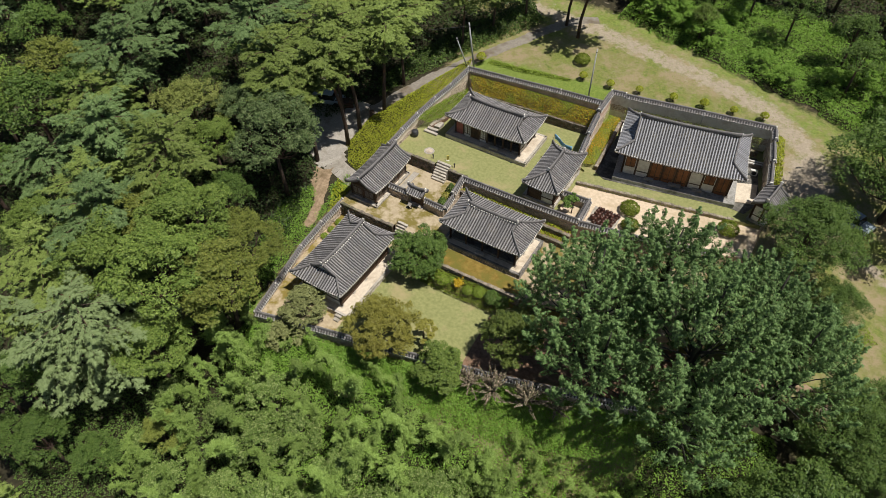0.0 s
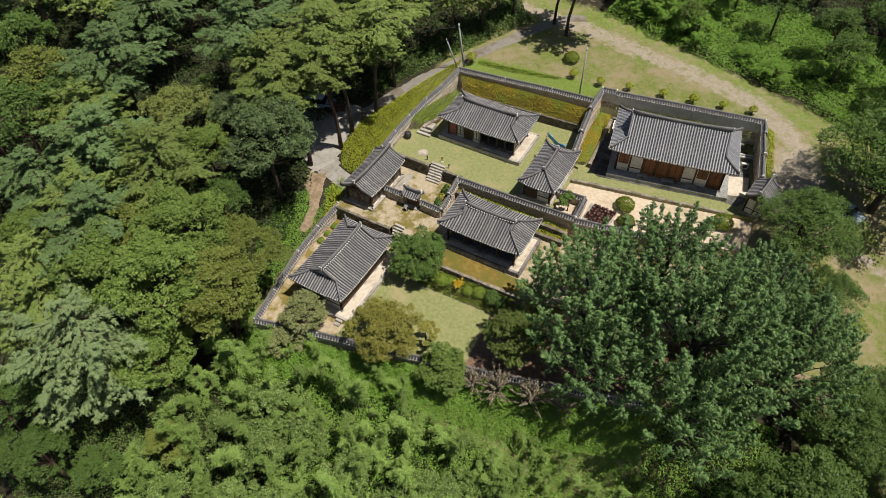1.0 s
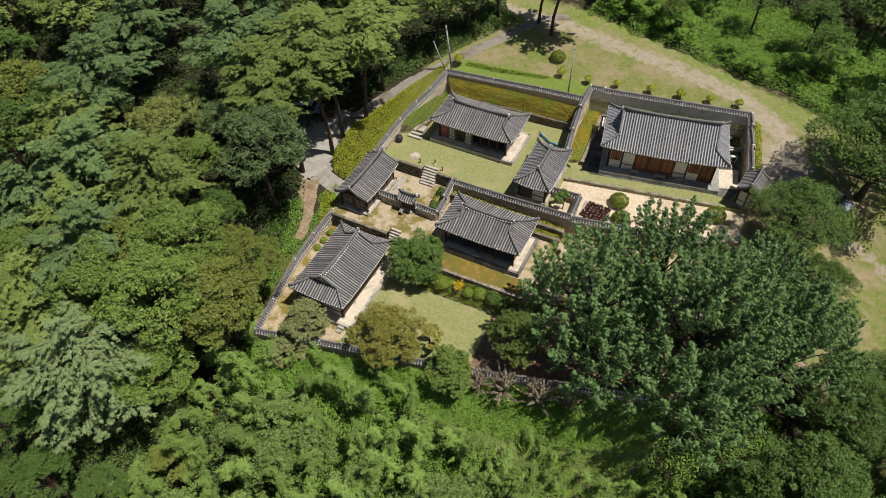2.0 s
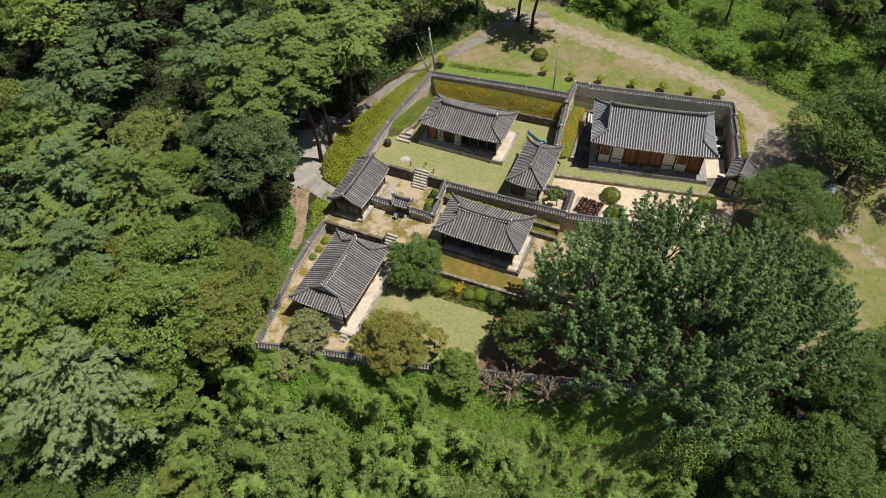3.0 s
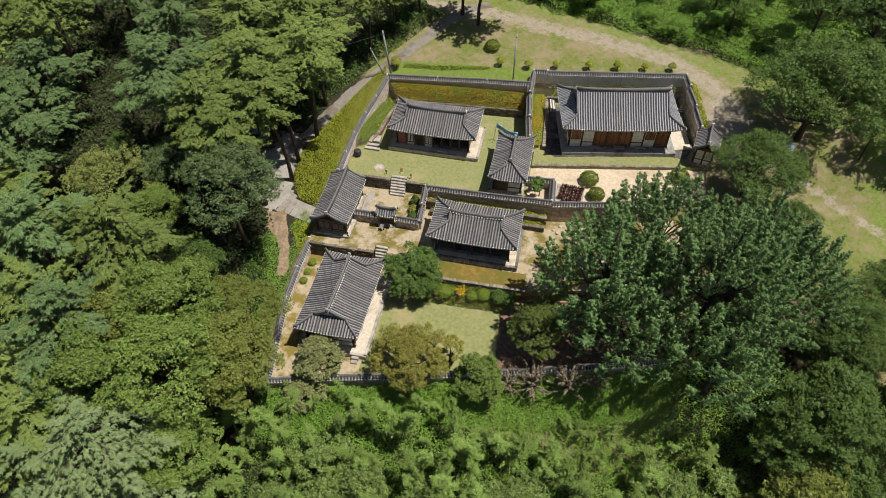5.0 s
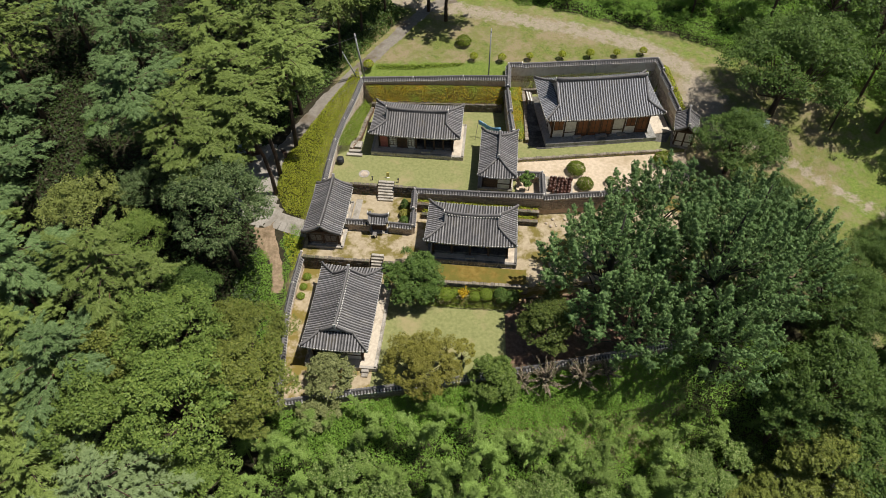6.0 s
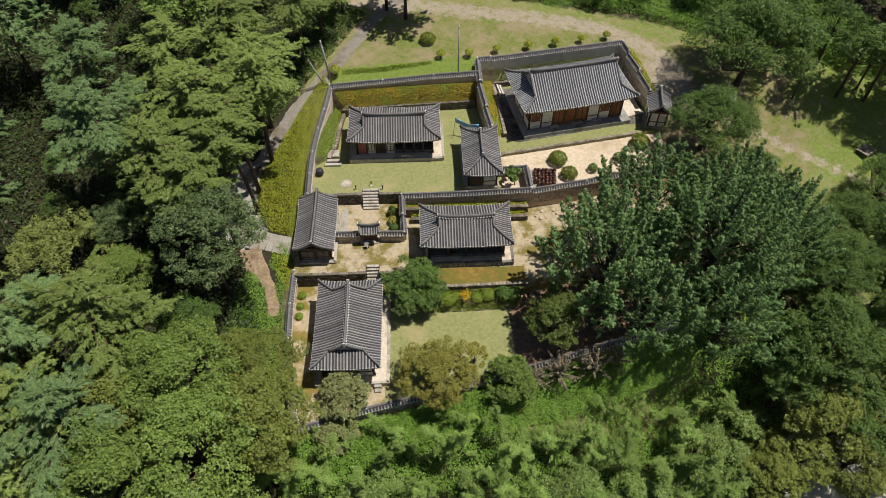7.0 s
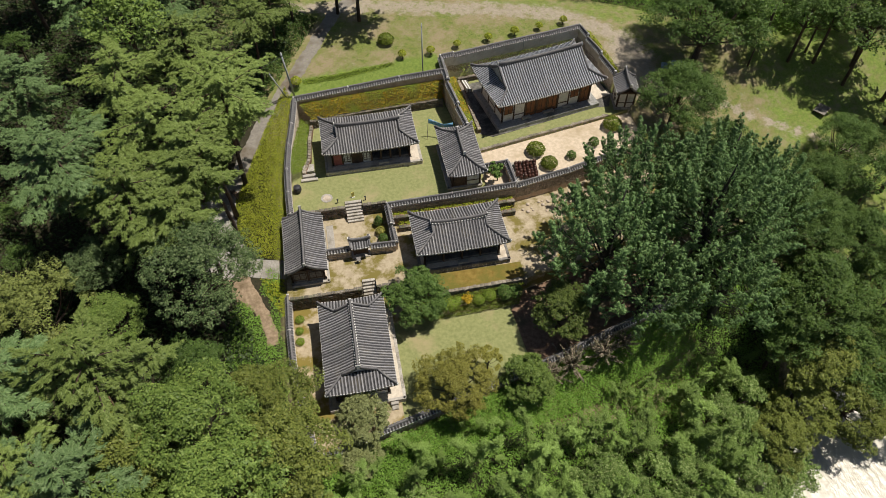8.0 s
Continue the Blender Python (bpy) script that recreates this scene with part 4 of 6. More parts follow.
h_g = house("gatehouse", "long gable-roofed gatehouse of dark timber", -2.68, -6.45, -1.5, 90, 3.5, 2.05, 2.05, 1.3, 3.5, "wwww", "ppp", "ww", 0.5, 0.25, (0.1, -0.1, 0.1, -0.2), panel_wood=M_WOOD_GREY)


yard("paved_pad", [(31.65, 12.40), (34.33, 13.44), (34.81, 10.17), (32.68, 9.39), (31.94, 9.70)], 0.42, 0.6, M_PODIUM, "pale paved pad beside the long house")


def small_gate(name, label, cx, cy, base, turn, hx, hy, eave, H, width):
    g = thing(name, label, "gate", pose(cx, cy, base, 0, 0, turn))
    roof(g, hx, hy, eave, H, hx, 0.12)
    for s in (-1, 1):
        part("post", Geo().box(s * width / 2 - 0.11, s * width / 2 + 0.11, -0.12, 0.12, -0.3, eave + 0.1), M_WOOD, g)
        leaf = part("door_leaf", Geo().box(0.0 if s > 0 else -width / 2 + 0.1, width / 2 - 0.1 if s > 0 else 0.0, -0.04, 0.04, 0.1, eave - 0.25), M_WOOD, g)
        part("batten", Geo().box(s * width / 4 - 0.3, s * width / 4 + 0.3, -0.08, -0.045, eave * 0.45, eave * 0.45 + 0.1), M_WOOD_GREY, leaf)
    part("lintel", Geo().box(-width / 2 - 0.2, width / 2 + 0.2, -0.13, 0.13, eave - 0.25, eave + 0.05), M_WOOD, g)
    part("threshold", Geo().chamfered(-width / 2 - 0.3, width / 2 + 0.3, -0.5, 0.5, -0.2, 0.1, 0.03), M_STONE, g)
    return g


def notice_stand(x, y, base, turn):
    n = thing("notice_stand", "low dark stand with a pale slanted board before the gate", "stand", pose(x, y, base, 0, 0, turn))
    for u in (-0.18, 0.18):
        part("leg", Geo().chamfered(u - 0.04, u + 0.04, -0.04, 0.04, -0.05, 0.62, 0.01), M_DARK, n)
    board = Geo()
    board.add([(-0.22, -0.18, 0.5), (0.22, -0.18, 0.5), (0.22, 0.16, 0.72), (-0.22, 0.16, 0.72), (-0.22, -0.16, 0.46), (0.22, -0.16, 0.46), (0.22, 0.18, 0.68), (-0.22, 0.18, 0.68)],
              [(0, 1, 2, 3), (7, 6, 5, 4), (0, 4, 5, 1), (1, 5, 6, 2), (2, 6, 7, 3), (3, 7, 4, 0)])
    part("board", board, M_STONE_GREY, n, "pale grey board")
    return n


notice_stand(2.4, -7.95, -1.5, 0)
small_gate("court_gate", "small tile-roofed timber gate in the court wall", 2.73, -6.9, -1.5, 0, 0.95, 0.72, 1.72, 0.5, 1.3)
h_f = house("side_gate", "small tile-roofed side gate with white panels in dark frames", 36.0, 8.7, 0.3, 80, 1.55, 1.35, 2.35, 0.95, 1.55, "pp", "pp", "pp", 0.4, 0.15, (0, 0, 0, 0), roof_lift=0.12)


# ---- plants ----
def directions(gen, n):
    return unit(gen.normal(0, 1, (n, 3)))


def start_tree(name, label, category="tree"):
    return thing(name, label, category)


def broadleaf(name, label, mat, h, r, leaves, seed, leaf=0.34, boughs=16, flat=0.8, trunk=0.22, clear=0.35, aspect=1.5):
    """A broad crown of leafy boughs on a forked trunk, each bough set with small round sprays of leaves."""
    gen = np.random.default_rng(seed)
    tree = start_tree(name, label)
    rz = min(r * flat, h * (1 - clear) / 2 * 1.1)
    cz = h - rz
    U = directions(gen, boughs)
    U[:, 2] = np.abs(U[:, 2]) * 1.1 - 0.35
    U = unit(U)
    U[: boughs // 4] = unit(directions(gen, boughs // 4) * 0.45 + [0, 0, 1])
    C = U * np.array([r, r, rz]) * gen.uniform(0.55, 0.95, (boughs, 1)) + [0, 0, cz]
    q = boughs // 4
    C[:q] = U[:q] * np.array([r * 0.75, r * 0.75, rz * 0.9]) * gen.uniform(0.35, 0.95, (q, 1)) + [0, 0, cz]
    R = r * gen.uniform(0.15, 0.28, boughs)
    R[:q] = r * gen.uniform(0.18, 0.29, q)
    g = Geo()
    lean = gen.normal(0, 0.03 * h, 2)
    fork = np.array([lean[0] * 0.6, lean[1] * 0.6, max(cz - rz * 0.9, h * 0.22)])
    g.tube([(0, 0, -0.6), (lean[0] * 0.3, lean[1] * 0.3, fork[2] * 0.5), tuple(fork), (lean[0], lean[1], cz + rz * 0.3)], [trunk * 1.25, trunk, trunk * 0.85, trunk * 0.3], 8)
    part("trunk", g, M_BARK, tree, "", True)
    g = Geo()
    for c in C[::3]:
        mid = fork * 0.45 + c * 0.55 + [0, 0, -0.15 * r]
        g.tube([tuple(fork), tuple(mid), tuple(c)], [trunk * 0.3, trunk * 0.2, trunk * 0.07], 5, False)
    part("branchwork", g, M_BARK, tree, "", True, "stuff")
    P, N = [], []
    share = R ** 2 / (R ** 2).sum() * leaves
    for c, rb, u, k in zip(C, R, U, share):
        sprays = max(5, int(15 * (rb / R.mean()) ** 1.5))
        tw = directions(gen, 80)
        tw = tw[(tw @ u > -0.45) & (tw[:, 2] > -0.3)][:sprays]
        mid = c + tw * (rb * gen.uniform(0.6, 1.08, (len(tw), 1))) * [1, 1, 0.8]
        size = rb * gen.uniform(0.24, 0.42, len(tw))
        m = int(k)
        w = gen.choice(len(tw), m, p=size ** 2 / (size ** 2).sum())
        d = directions(gen, m)
        d[:, 2] = np.abs(d[:, 2]) - 0.3
        d = unit(d + 0.35 * tw[w])
        P.append(mid[w] + d * (size[w] * gen.uniform(0.55, 1.12, m))[:, None] * [1.1, 1.1, 0.75])
        N.append(d * 0.6 + [0, 0, 0.6])
    leaf_part("crown", tree, leaf_mesh("crown", np.concatenate(P), np.concatenate(N), leaf, mat, aspect, 0.34, gen=gen))
    return tree


def pine(name, label, mat, h, r, leaves, seed, pads=34, trunk=0.2, low=0.42, leaf=0.36, lean=None, droop=0.12):
    """A pine: bare leaning trunk, level limbs, and on each a flat fan of twigs set with tufts of needles."""
    gen = np.random.default_rng(seed)
    tree = start_tree(name, label)
    lean = gen.normal(0, 0.05 * h, 2) if lean is None else lean
    spine = lambda k: np.array([lean[0] * k * k + 0.25 * math.sin(3 * k + seed), lean[1] * k * k + 0.25 * math.cos(2.5 * k + seed), h * k])
    g = Geo()
    g.tube([tuple(spine(k) - ([0, 0, 0.6] if k == 0 else [0, 0, 0])) for k in (0, 0.2, 0.4, 0.6, 0.8, 0.97)], [trunk * 1.3, trunk, trunk * 0.85, trunk * 0.65, trunk * 0.4, trunk * 0.12], 8)
    limbs = []
    for i in range(pads):
        ring = max(3, pads // 4)
        k = low + (1 - low) * ((i * ring // pads + 0.5) / ring) ** 0.85 + gen.uniform(-0.012, 0.012)
        ang = i * 1.65 + (i * ring // pads) * 0.9 + gen.uniform(-0.3, 0.3)
        reach = r * (0.34 + 0.76 * math.sin(math.pi * min(1, (1.06 - k) / (1.1 - low)) ** 0.8)) * gen.uniform(0.55, 1.05) if k < 0.95 else 0.22 * r
        base = spine(k - 0.04)
        tip = base + [math.cos(ang) * reach, math.sin(ang) * reach, 0.3 + 0.1 * reach * gen.uniform(-0.6, 1.4)]
        g.tube([tuple(base), tuple((base + tip) / 2 + [0, 0, 0.12]), tuple(tip)], [trunk * 0.32, trunk * 0.2, trunk * 0.06], 4, False)
        limbs.append((base, tip, ang, reach))
    for k in (0.8, 0.86, 0.92, 0.97):
        for turn in range(3):
            ang = turn * 2.1 + k * 20
            limbs.append((spine(k), spine(k) + [math.cos(ang) * 0.75, math.sin(ang) * 0.75, 0.35], ang, 0.8))
    total = sum(0.6 + l[3] ** 1.6 for l in limbs)
    P, N, A = [], [], []
    needles = 11
    for base, tip, ang, reach in limbs:
        tufts = max(6, int(leaves / needles * (0.6 + reach ** 1.6) / total))
        twigs = max(5, int(5 + 3.2 * reach))
        fs = 0.12 + 0.92 * (np.arange(twigs) + gen.uniform(-0.3, 0.3, twigs)) / (twigs - 1)
        turn = ang + np.where(np.arange(twigs) % 2, 1, -1) * gen.uniform(0.35, 1.05, twigs) * np.clip(1.4 - fs, 0.25, 1)
        ln = (0.5 + 0.42 * reach * np.clip(1.12 - fs, 0.12, 1) ** 0.8) * gen.uniform(0.7, 1.2, twigs)
        way = np.stack([np.cos(turn), np.sin(turn), gen.uniform(-0.02, 0.22, twigs)], 1)
        w = gen.choice(twigs, tufts, p=ln / ln.sum())
        t = gen.random(tufts) ** 0.75
        o = base + np.outer(fs[w], tip - base) + way[w] * (t * ln[w])[:, None] + [0, 0, 0.1]
        o[:, 2] -= droop * (t * ln[w]) ** 2
        o += gen.normal(0, 1, (tufts, 3)) * [0.07, 0.07, 0.045]
        d = directions(gen, tufts * needles)
        d[:, 2] = np.abs(d[:, 2]) * 0.9 - 0.15
        P.append(np.repeat(o, needles, 0) + d * [0.15, 0.15, 0.1])
        N.append(d * 0.3 + [0, 0, 0.85])
        A.append(np.repeat(way[w], needles, 0) * 0.7 + d * 0.9)
    part("trunk", g, M_BARK, tree, "reddish-brown pine trunk", True)
    leaf_part("crown", tree, leaf_mesh("crown", np.concatenate(P), np.concatenate(N), leaf, mat, 4.2, 0.26, np.concatenate(A), gen))
    return tree


def ginkgo(name, label, h, r, spires, spurs, per, seed, mat=None, leaf=0.15, spread=0.5):
    """A tall tree whose boughs end in upright spires, each set with leafy spurs that point up and out."""
    gen = np.random.default_rng(seed)
    tree = start_tree(name, label)
    g = Geo().tube([(0, 0, -0.8), (0.1, 0, h * 0.25), (0, 0.15, h * 0.6), (0, 0, h * 0.92)], [0.55, 0.42, 0.24, 0.05], 10)
    P, N, A = [], [], []
    for i in range(spires):
        k = ((i + 0.3) / spires) ** 0.5
        ang = i * 2.399 + gen.uniform(-0.3, 0.3)
        out = np.array([math.cos(ang), math.sin(ang), 0])
        ln = gen.uniform(2.6, 4.6) * (1 - 0.2 * k)
        way = unit((out * (0.1 + 0.5 * k * k) + [0, 0, 1] + gen.normal(0, 0.1, 3))[None])[0]
        foot = out * r * k * gen.uniform(0.84, 1.0) + [0, 0, h * (1 - spread * k ** 2.2) * gen.uniform(0.86, 1.03) - ln]
        if i % 3 == 0:
            g.tube([(0, 0, max(h * 0.12, foot[2] * gen.uniform(0.4, 0.8))), tuple(foot * [0.55, 0.55, 0.85]), tuple(foot)], [0.1, 0.06, 0.04], 5, False)
        g.tube([tuple(foot - way * 0.8), tuple(foot + way * ln * 0.8)], [0.04, 0.012], 4, False)
        broad = gen.uniform(0.75, 1.15)
        for j in range(spurs):
            f = 1.35 * (j + 0.5) / spurs - 0.35
            a = j * 2.399 + gen.uniform(-0.4, 0.4)
            side = np.array([math.cos(a), math.sin(a), 0.0])
            arm = broad * min(1.12 - f, 1.0) ** 0.75 * gen.uniform(0.7, 1.25)
            root = foot + way * ln * f
            tip = unit((side + [0, 0, 0.35 + 0.9 * max(f, 0)])[None])[0] if j < spurs - 1 else way
            t = gen.uniform(0.15, 1.05, per)
            d = directions(gen, per)
            wide = (0.21 * (1.15 - t) + 0.05) * gen.uniform(0.5, 1.0, per)
            P.append(root + np.outer(t * arm, tip) + d * wide[:, None])
            N.append(d * 0.8 + tip * 0.5 + [0, 0, 0.3])
            A.append(d + tip * 0.8)
    part("trunk", g, M_BARK_GREY, tree, "grey-brown trunk with upswept boughs", True)
    leaf_part("crown", tree, leaf_mesh("crown", np.concatenate(P), np.concatenate(N), leaf, mat or L_GINKGO, 1.5, 0.28, np.concatenate(A), gen))
    return tree


def spiky(name, label, mat, h, r, shoots, per, seed, leaf=0.2, rise=0.7, trunk=0.08, category="shrub"):
    """A shrub of straight shoots that fan out from its foot."""
    gen = np.random.default_rng(seed)
    tree = start_tree(name, label, category)
    g, P, N, A = Geo(), [], [], []
    for i in range(shoots):
        ang = i * 2.399 + gen.uniform(-0.3, 0.3)
        k = gen.random() ** 0.6
        tip = np.array([math.cos(ang) * r * k, math.sin(ang) * r * k, h * (1 - rise * 0.55 * k * k) * gen.uniform(0.7, 1.05)]) + gen.normal(0, 0.14 * r, 3)
        root = np.array([0, 0, h * 0.12])
        mid = tip * [0.45, 0.45, 0.62]
        g.tube([(0, 0, -0.2), tuple(root), tuple(mid), tuple(tip)], [trunk, trunk * 0.8, trunk * 0.45, trunk * 0.12], 4, False)
        t = gen.uniform(0.35, 1.03, per)
        b = ((1 - t) ** 2)[:, None] * root + (2 * t * (1 - t))[:, None] * mid + (t ** 2)[:, None] * tip
        d = directions(gen, per)
        P.append(b + d * (0.22 * (1.25 - t))[:, None])
        N.append(d + [0, 0, 0.6])
        A.append(np.tile(tip - mid, (per, 1)) + d * 0.5)
    part("stems", g, M_BARK, tree, "thin bare stems", True, "stuff")
    leaf_part("foliage", tree, leaf_mesh("foliage", np.concatenate(P), np.concatenate(N), leaf, mat, 2.0, 0.4, np.concatenate(A), gen))
    return tree


def bamboo(seed, h):
    """One arching bamboo with drooping leaf plumes."""
    gen = np.random.default_rng(seed)
    tree = thing("bamboo", "tall arching bamboo with feathery pale green leaves", "bamboo", group="bamboo grove")
    ang = gen.uniform(0, 6.28)
    out = np.array([math.cos(ang), math.sin(ang), 0])
    pos = lambda k: np.array([0, 0, h * k]) + out * 1.7 * k ** 3 - np.array([0, 0, 0.9 * k ** 5])
    g = Geo().tube([tuple(pos(k)) for k in (0, 0.3, 0.55, 0.75, 0.9, 1.0)], [0.05, 0.045, 0.038, 0.03, 0.02, 0.008], 5)
    part("culm", g, L_BAMBOO, tree, "green culm")
    P, N, A = [], [], []
    for i in range(28):
        k = 0.36 + 0.64 * (i + 0.5) / 28
        a = gen.uniform(0, 6.28)
        way = np.array([math.cos(a), math.sin(a), 0.5])
        ln = 0.95 * (1.25 - k) + 0.25
        m = 74
        t = gen.random(m)
        P.append(pos(k) + np.outer(t * ln, way) - np.outer(t * t, [0, 0, 0.45 * ln]) + gen.normal(0, 0.11, (m, 3)))
        N.append(gen.normal(0, 0.3, (m, 3)) + [0, 0, 1])
        A.append(np.tile(way - [0, 0, 0.5], (m, 1)))
    leaf_part("foliage", tree, leaf_mesh("foliage", np.concatenate(P), np.concatenate(N), 0.125, L_BAMBOO, 3.2, 0.4, np.concatenate(A), gen))
    return tree


def humps(x, y, scale, seed):
    gen = np.random.default_rng(seed)
    z = 0
    for k in range(5):
        a, ph, f = gen.uniform(0, 6.28), gen.uniform(0, 6.28), (0.7 + 0.45 * k) / scale
        z = z + np.sin((x * math.cos(a) + y * math.sin(a)) * f * 6.28 + ph) / (1 + 0.6 * k)
    return z / 2.6


def scatter(gen, poly, density):
    poly = [tuple(p) for p in poly]
    xs, ys = [p[0] for p in poly], [p[1] for p in poly]
    n = int((max(xs) - min(xs)) * (max(ys) - min(ys)) * density)
    x, y = gen.uniform(min(xs), max(xs), n), gen.uniform(min(ys), max(ys), n)
    keep = inside(x, y, poly)
    return x[keep], y[keep]


def leafy(name, poly, height, mat, label, density, size, rise=0.5, scale=2.0, seed=1, category="plants", aspect=1.4, base=None, fill=None, layers=2, jitter=0.55):
    """Ground cover: leaves over humps, with a body of soil and stems below. height: the ground below it."""
    gen = np.random.default_rng(seed)
    P, N = [], []
    for layer in range(layers):
        x, y = scatter(gen, poly, density)
        edge = np.clip(line_distance(x, y, list(poly) + [poly[0]]) / 0.6, 0.15, 1)
        hum = 0.62 + 0.38 * humps(x, y, scale, seed)
        z = height(x, y) + rise * hum * edge * (1 - 0.35 * layer) + gen.normal(0, 0.05, len(x))
        P.append(np.stack([x, y, z], 1))
        e = 0.2
        gx = rise * 0.38 * (humps(x + e, y, scale, seed) - humps(x - e, y, scale, seed)) / (2 * e)
        gy = rise * 0.38 * (humps(x, y + e, scale, seed) - humps(x, y - e, scale, seed)) / (2 * e)
        N.append(np.stack([-gx, -gy, np.ones_like(gx)], 1))
    ob = new(name, leaf_mesh(name, np.concatenate(P), np.concatenate(N), size, mat, aspect, jitter, gen=gen))
    return tagged(ob, label, category, kind="stuff")


def wavy(poly, amount, step=1.0, seed=5):
    """The same outline with uneven edges."""
    gen = np.random.default_rng(seed)
    out = []
    for (x0, y0), (x1, y1) in zip(poly, list(poly[1:]) + [poly[0]]):
        n = max(1, int(math.hypot(x1 - x0, y1 - y0) / step))
        for k in range(n):
            out.append((x0 + (x1 - x0) * k / n + gen.normal(0, amount), y0 + (y1 - y0) * k / n + gen.normal(0, amount)))
    return out


def ball_shrub(name, label, mat, r, h, leaves, seed, leaf=0.13, cone=False, stem=0.0):
    gen = np.random.default_rng(seed)
    sh = thing(name, label, "shrub")
    d = directions(gen, leaves)
    d[:, 2] = np.abs(d[:, 2]) * 1.0 - 0.15
    k = 1 + 0.06 * np.sin(d[:, 0] * 9 + seed) * np.sin(d[:, 1] * 8)
    P = d * (np.array([r, r, (h - stem) * 0.62]) * (k * gen.uniform(0.86, 1.03, leaves))[:, None]) + [0, 0, stem + (h - stem) * 0.38]
    if cone:
        P[:, :2] *= np.clip(1.25 - P[:, 2:3] / h, 0.12, 1)
    part("stem", Geo().tube([(0, 0, -0.2), (0, 0, h * 0.5)], [0.06, 0.04], 6), M_BARK, sh)
    leaf_part("foliage", sh, leaf_mesh("foliage", P, d + [0, 0, 0.3], leaf, mat, 1.4, 0.4, gen=gen))
    return sh


def put(ob, x, y, z=None, turn=0.0, scale=1.0):
    zz = float(terrain(x, y)) if z is None else z
    ob.matrix_world = pose(x, y, zz, 0, 0, turn) @ Matrix.Scale(scale, 4)
    return ob


def again(ob, x, y, z=None, turn=0.0, scale=1.0):
    zz = float(terrain(x, y)) if z is None else z
    keep = ob.scale.copy()
    ob.scale = (1, 1, 1)
    c = copy_thing(ob, pose(x, y, zz, 0, 0, turn) @ Matrix.Scale(scale, 4))
    ob.scale = keep
    return c


# trees of the compound
put(broadleaf("round_tree", "dense round dark green tree beside the lower house", L_DARK, 5.0, 2.8, 34000, 11, 0.125, 96, 0.9, 0.14, 0.12, 1.6), 7.2, -13.6, -3.3)
put(broadleaf("olive_tree", "olive-green spreading tree in the lower court", L_OLIVE, 4.4, 3.4, 32000, 12, 0.12, 72, 0.62, 0.16, 0.2, 1.6), 9.0, -23.0, -3.3)
put(broadleaf("small_olive_tree", "small olive-green tree with bare lower branches", L_OLIVE, 3.2, 1.3, 4200, 13, 0.15, 10, 0.8, 0.08, 0.4, 1.6), 12.6, -21.4, -3.3)
put(broadleaf("dark_tree", "green tree beside the stone wall", L_BROAD, 4.2, 2.4, 16000, 14, 0.14, 60, 0.9, 0.12, 0.15), 15.9, -23.6, -4.0)
put(broadleaf("juniper", "dense conical olive-green juniper in the lower court", L_JUNIPER, 6.4, 2.75, 24000, 15, 0.135, 90, 1.2, 0.16, 0.04, 1.8), 20.2, -18.2, -3.3)
plum = put(broadleaf("plum_shrub", "spreading grey-green plum shrub with pointed shoots", L_PLUM, 3.1, 2.25, 11000, 16, 0.15, 62, 0.75, 0.08, 0.1, 2.6), 0.8, -24.6, -3.3)
again(plum, 0.2, -27.0, None, 130, 0.85)
cr = put(spiky("crape_myrtle", "sparse crape myrtle with faded pink flower tips", L_CRAPE, 3.0, 2.0, 38, 70, 17, 0.14, 0.9), 20.6, -22.2, -4.0)
again(cr, 23.8, -21.6, -4.0, 100, 1.0)
again(cr, 18.4, -22.6, -4.0, 200, 0.8)
again(cr, 26.4, -20.7, -4.2, 60, 0.7)
gk = put(ginkgo("ginkgo_tree", "huge dark green ginkgo with upswept boughs", 15.4, 6.4, 76, 19, 44, 21), 25.6, -14.2, -3.0)
gk2 = put(ginkgo("ginkgo_tree", "tall broad ginkgo with upswept boughs", 17.4, 6.8, 82, 19, 44, 22), 34.9, -14.6, -3.2)
again(gk, 30.2, -8.4, -2.6, 140, 0.95)
again(gk2, 38.8, -9.0, -3.4, 160, 0.88)
again(gk, 42.0, -6.9, None, 310, 0.64)
again(gk2, 42.4, -11.2, -3.9, 40, 0.8)
again(gk, 36.8, -18.4, -5.0, 200, 0.74)
again(gk, 28.6, -18.2, -3.8, 75, 0.74)
put(broadleaf("garden_tree", "small dark tree in the storehouse garden", L_DARK, 2.6, 1.25, 4400, 31, 0.14, 12, 0.9, 0.06, 0.2), 18.4, -0.8, -0.1)
zel = put(broadleaf("zelkova_tree", "round dark green tree beside the side gate", L_DARK, 7.6, 4.6, 36000, 32, 0.135, 96, 0.8, 0.25, 0.25), 40.4, 4.4)
again(zel, 46.4, 12.8, None, 130, 1.48)
again(zel, 48.2, -11.9, None, 40, 0.95)
again(zel, 48.8, -18.4, None, 220, 1.1)
again(zel, 44.7, 0.4, None, 300, 0.58)
again(zel, 58.6, -2.4, None, 15, 0.75)
again(zel, 53.0, -8.0, None, 110, 0.85)
again(zel, 51.6, -12.6, None, 250, 0.8)

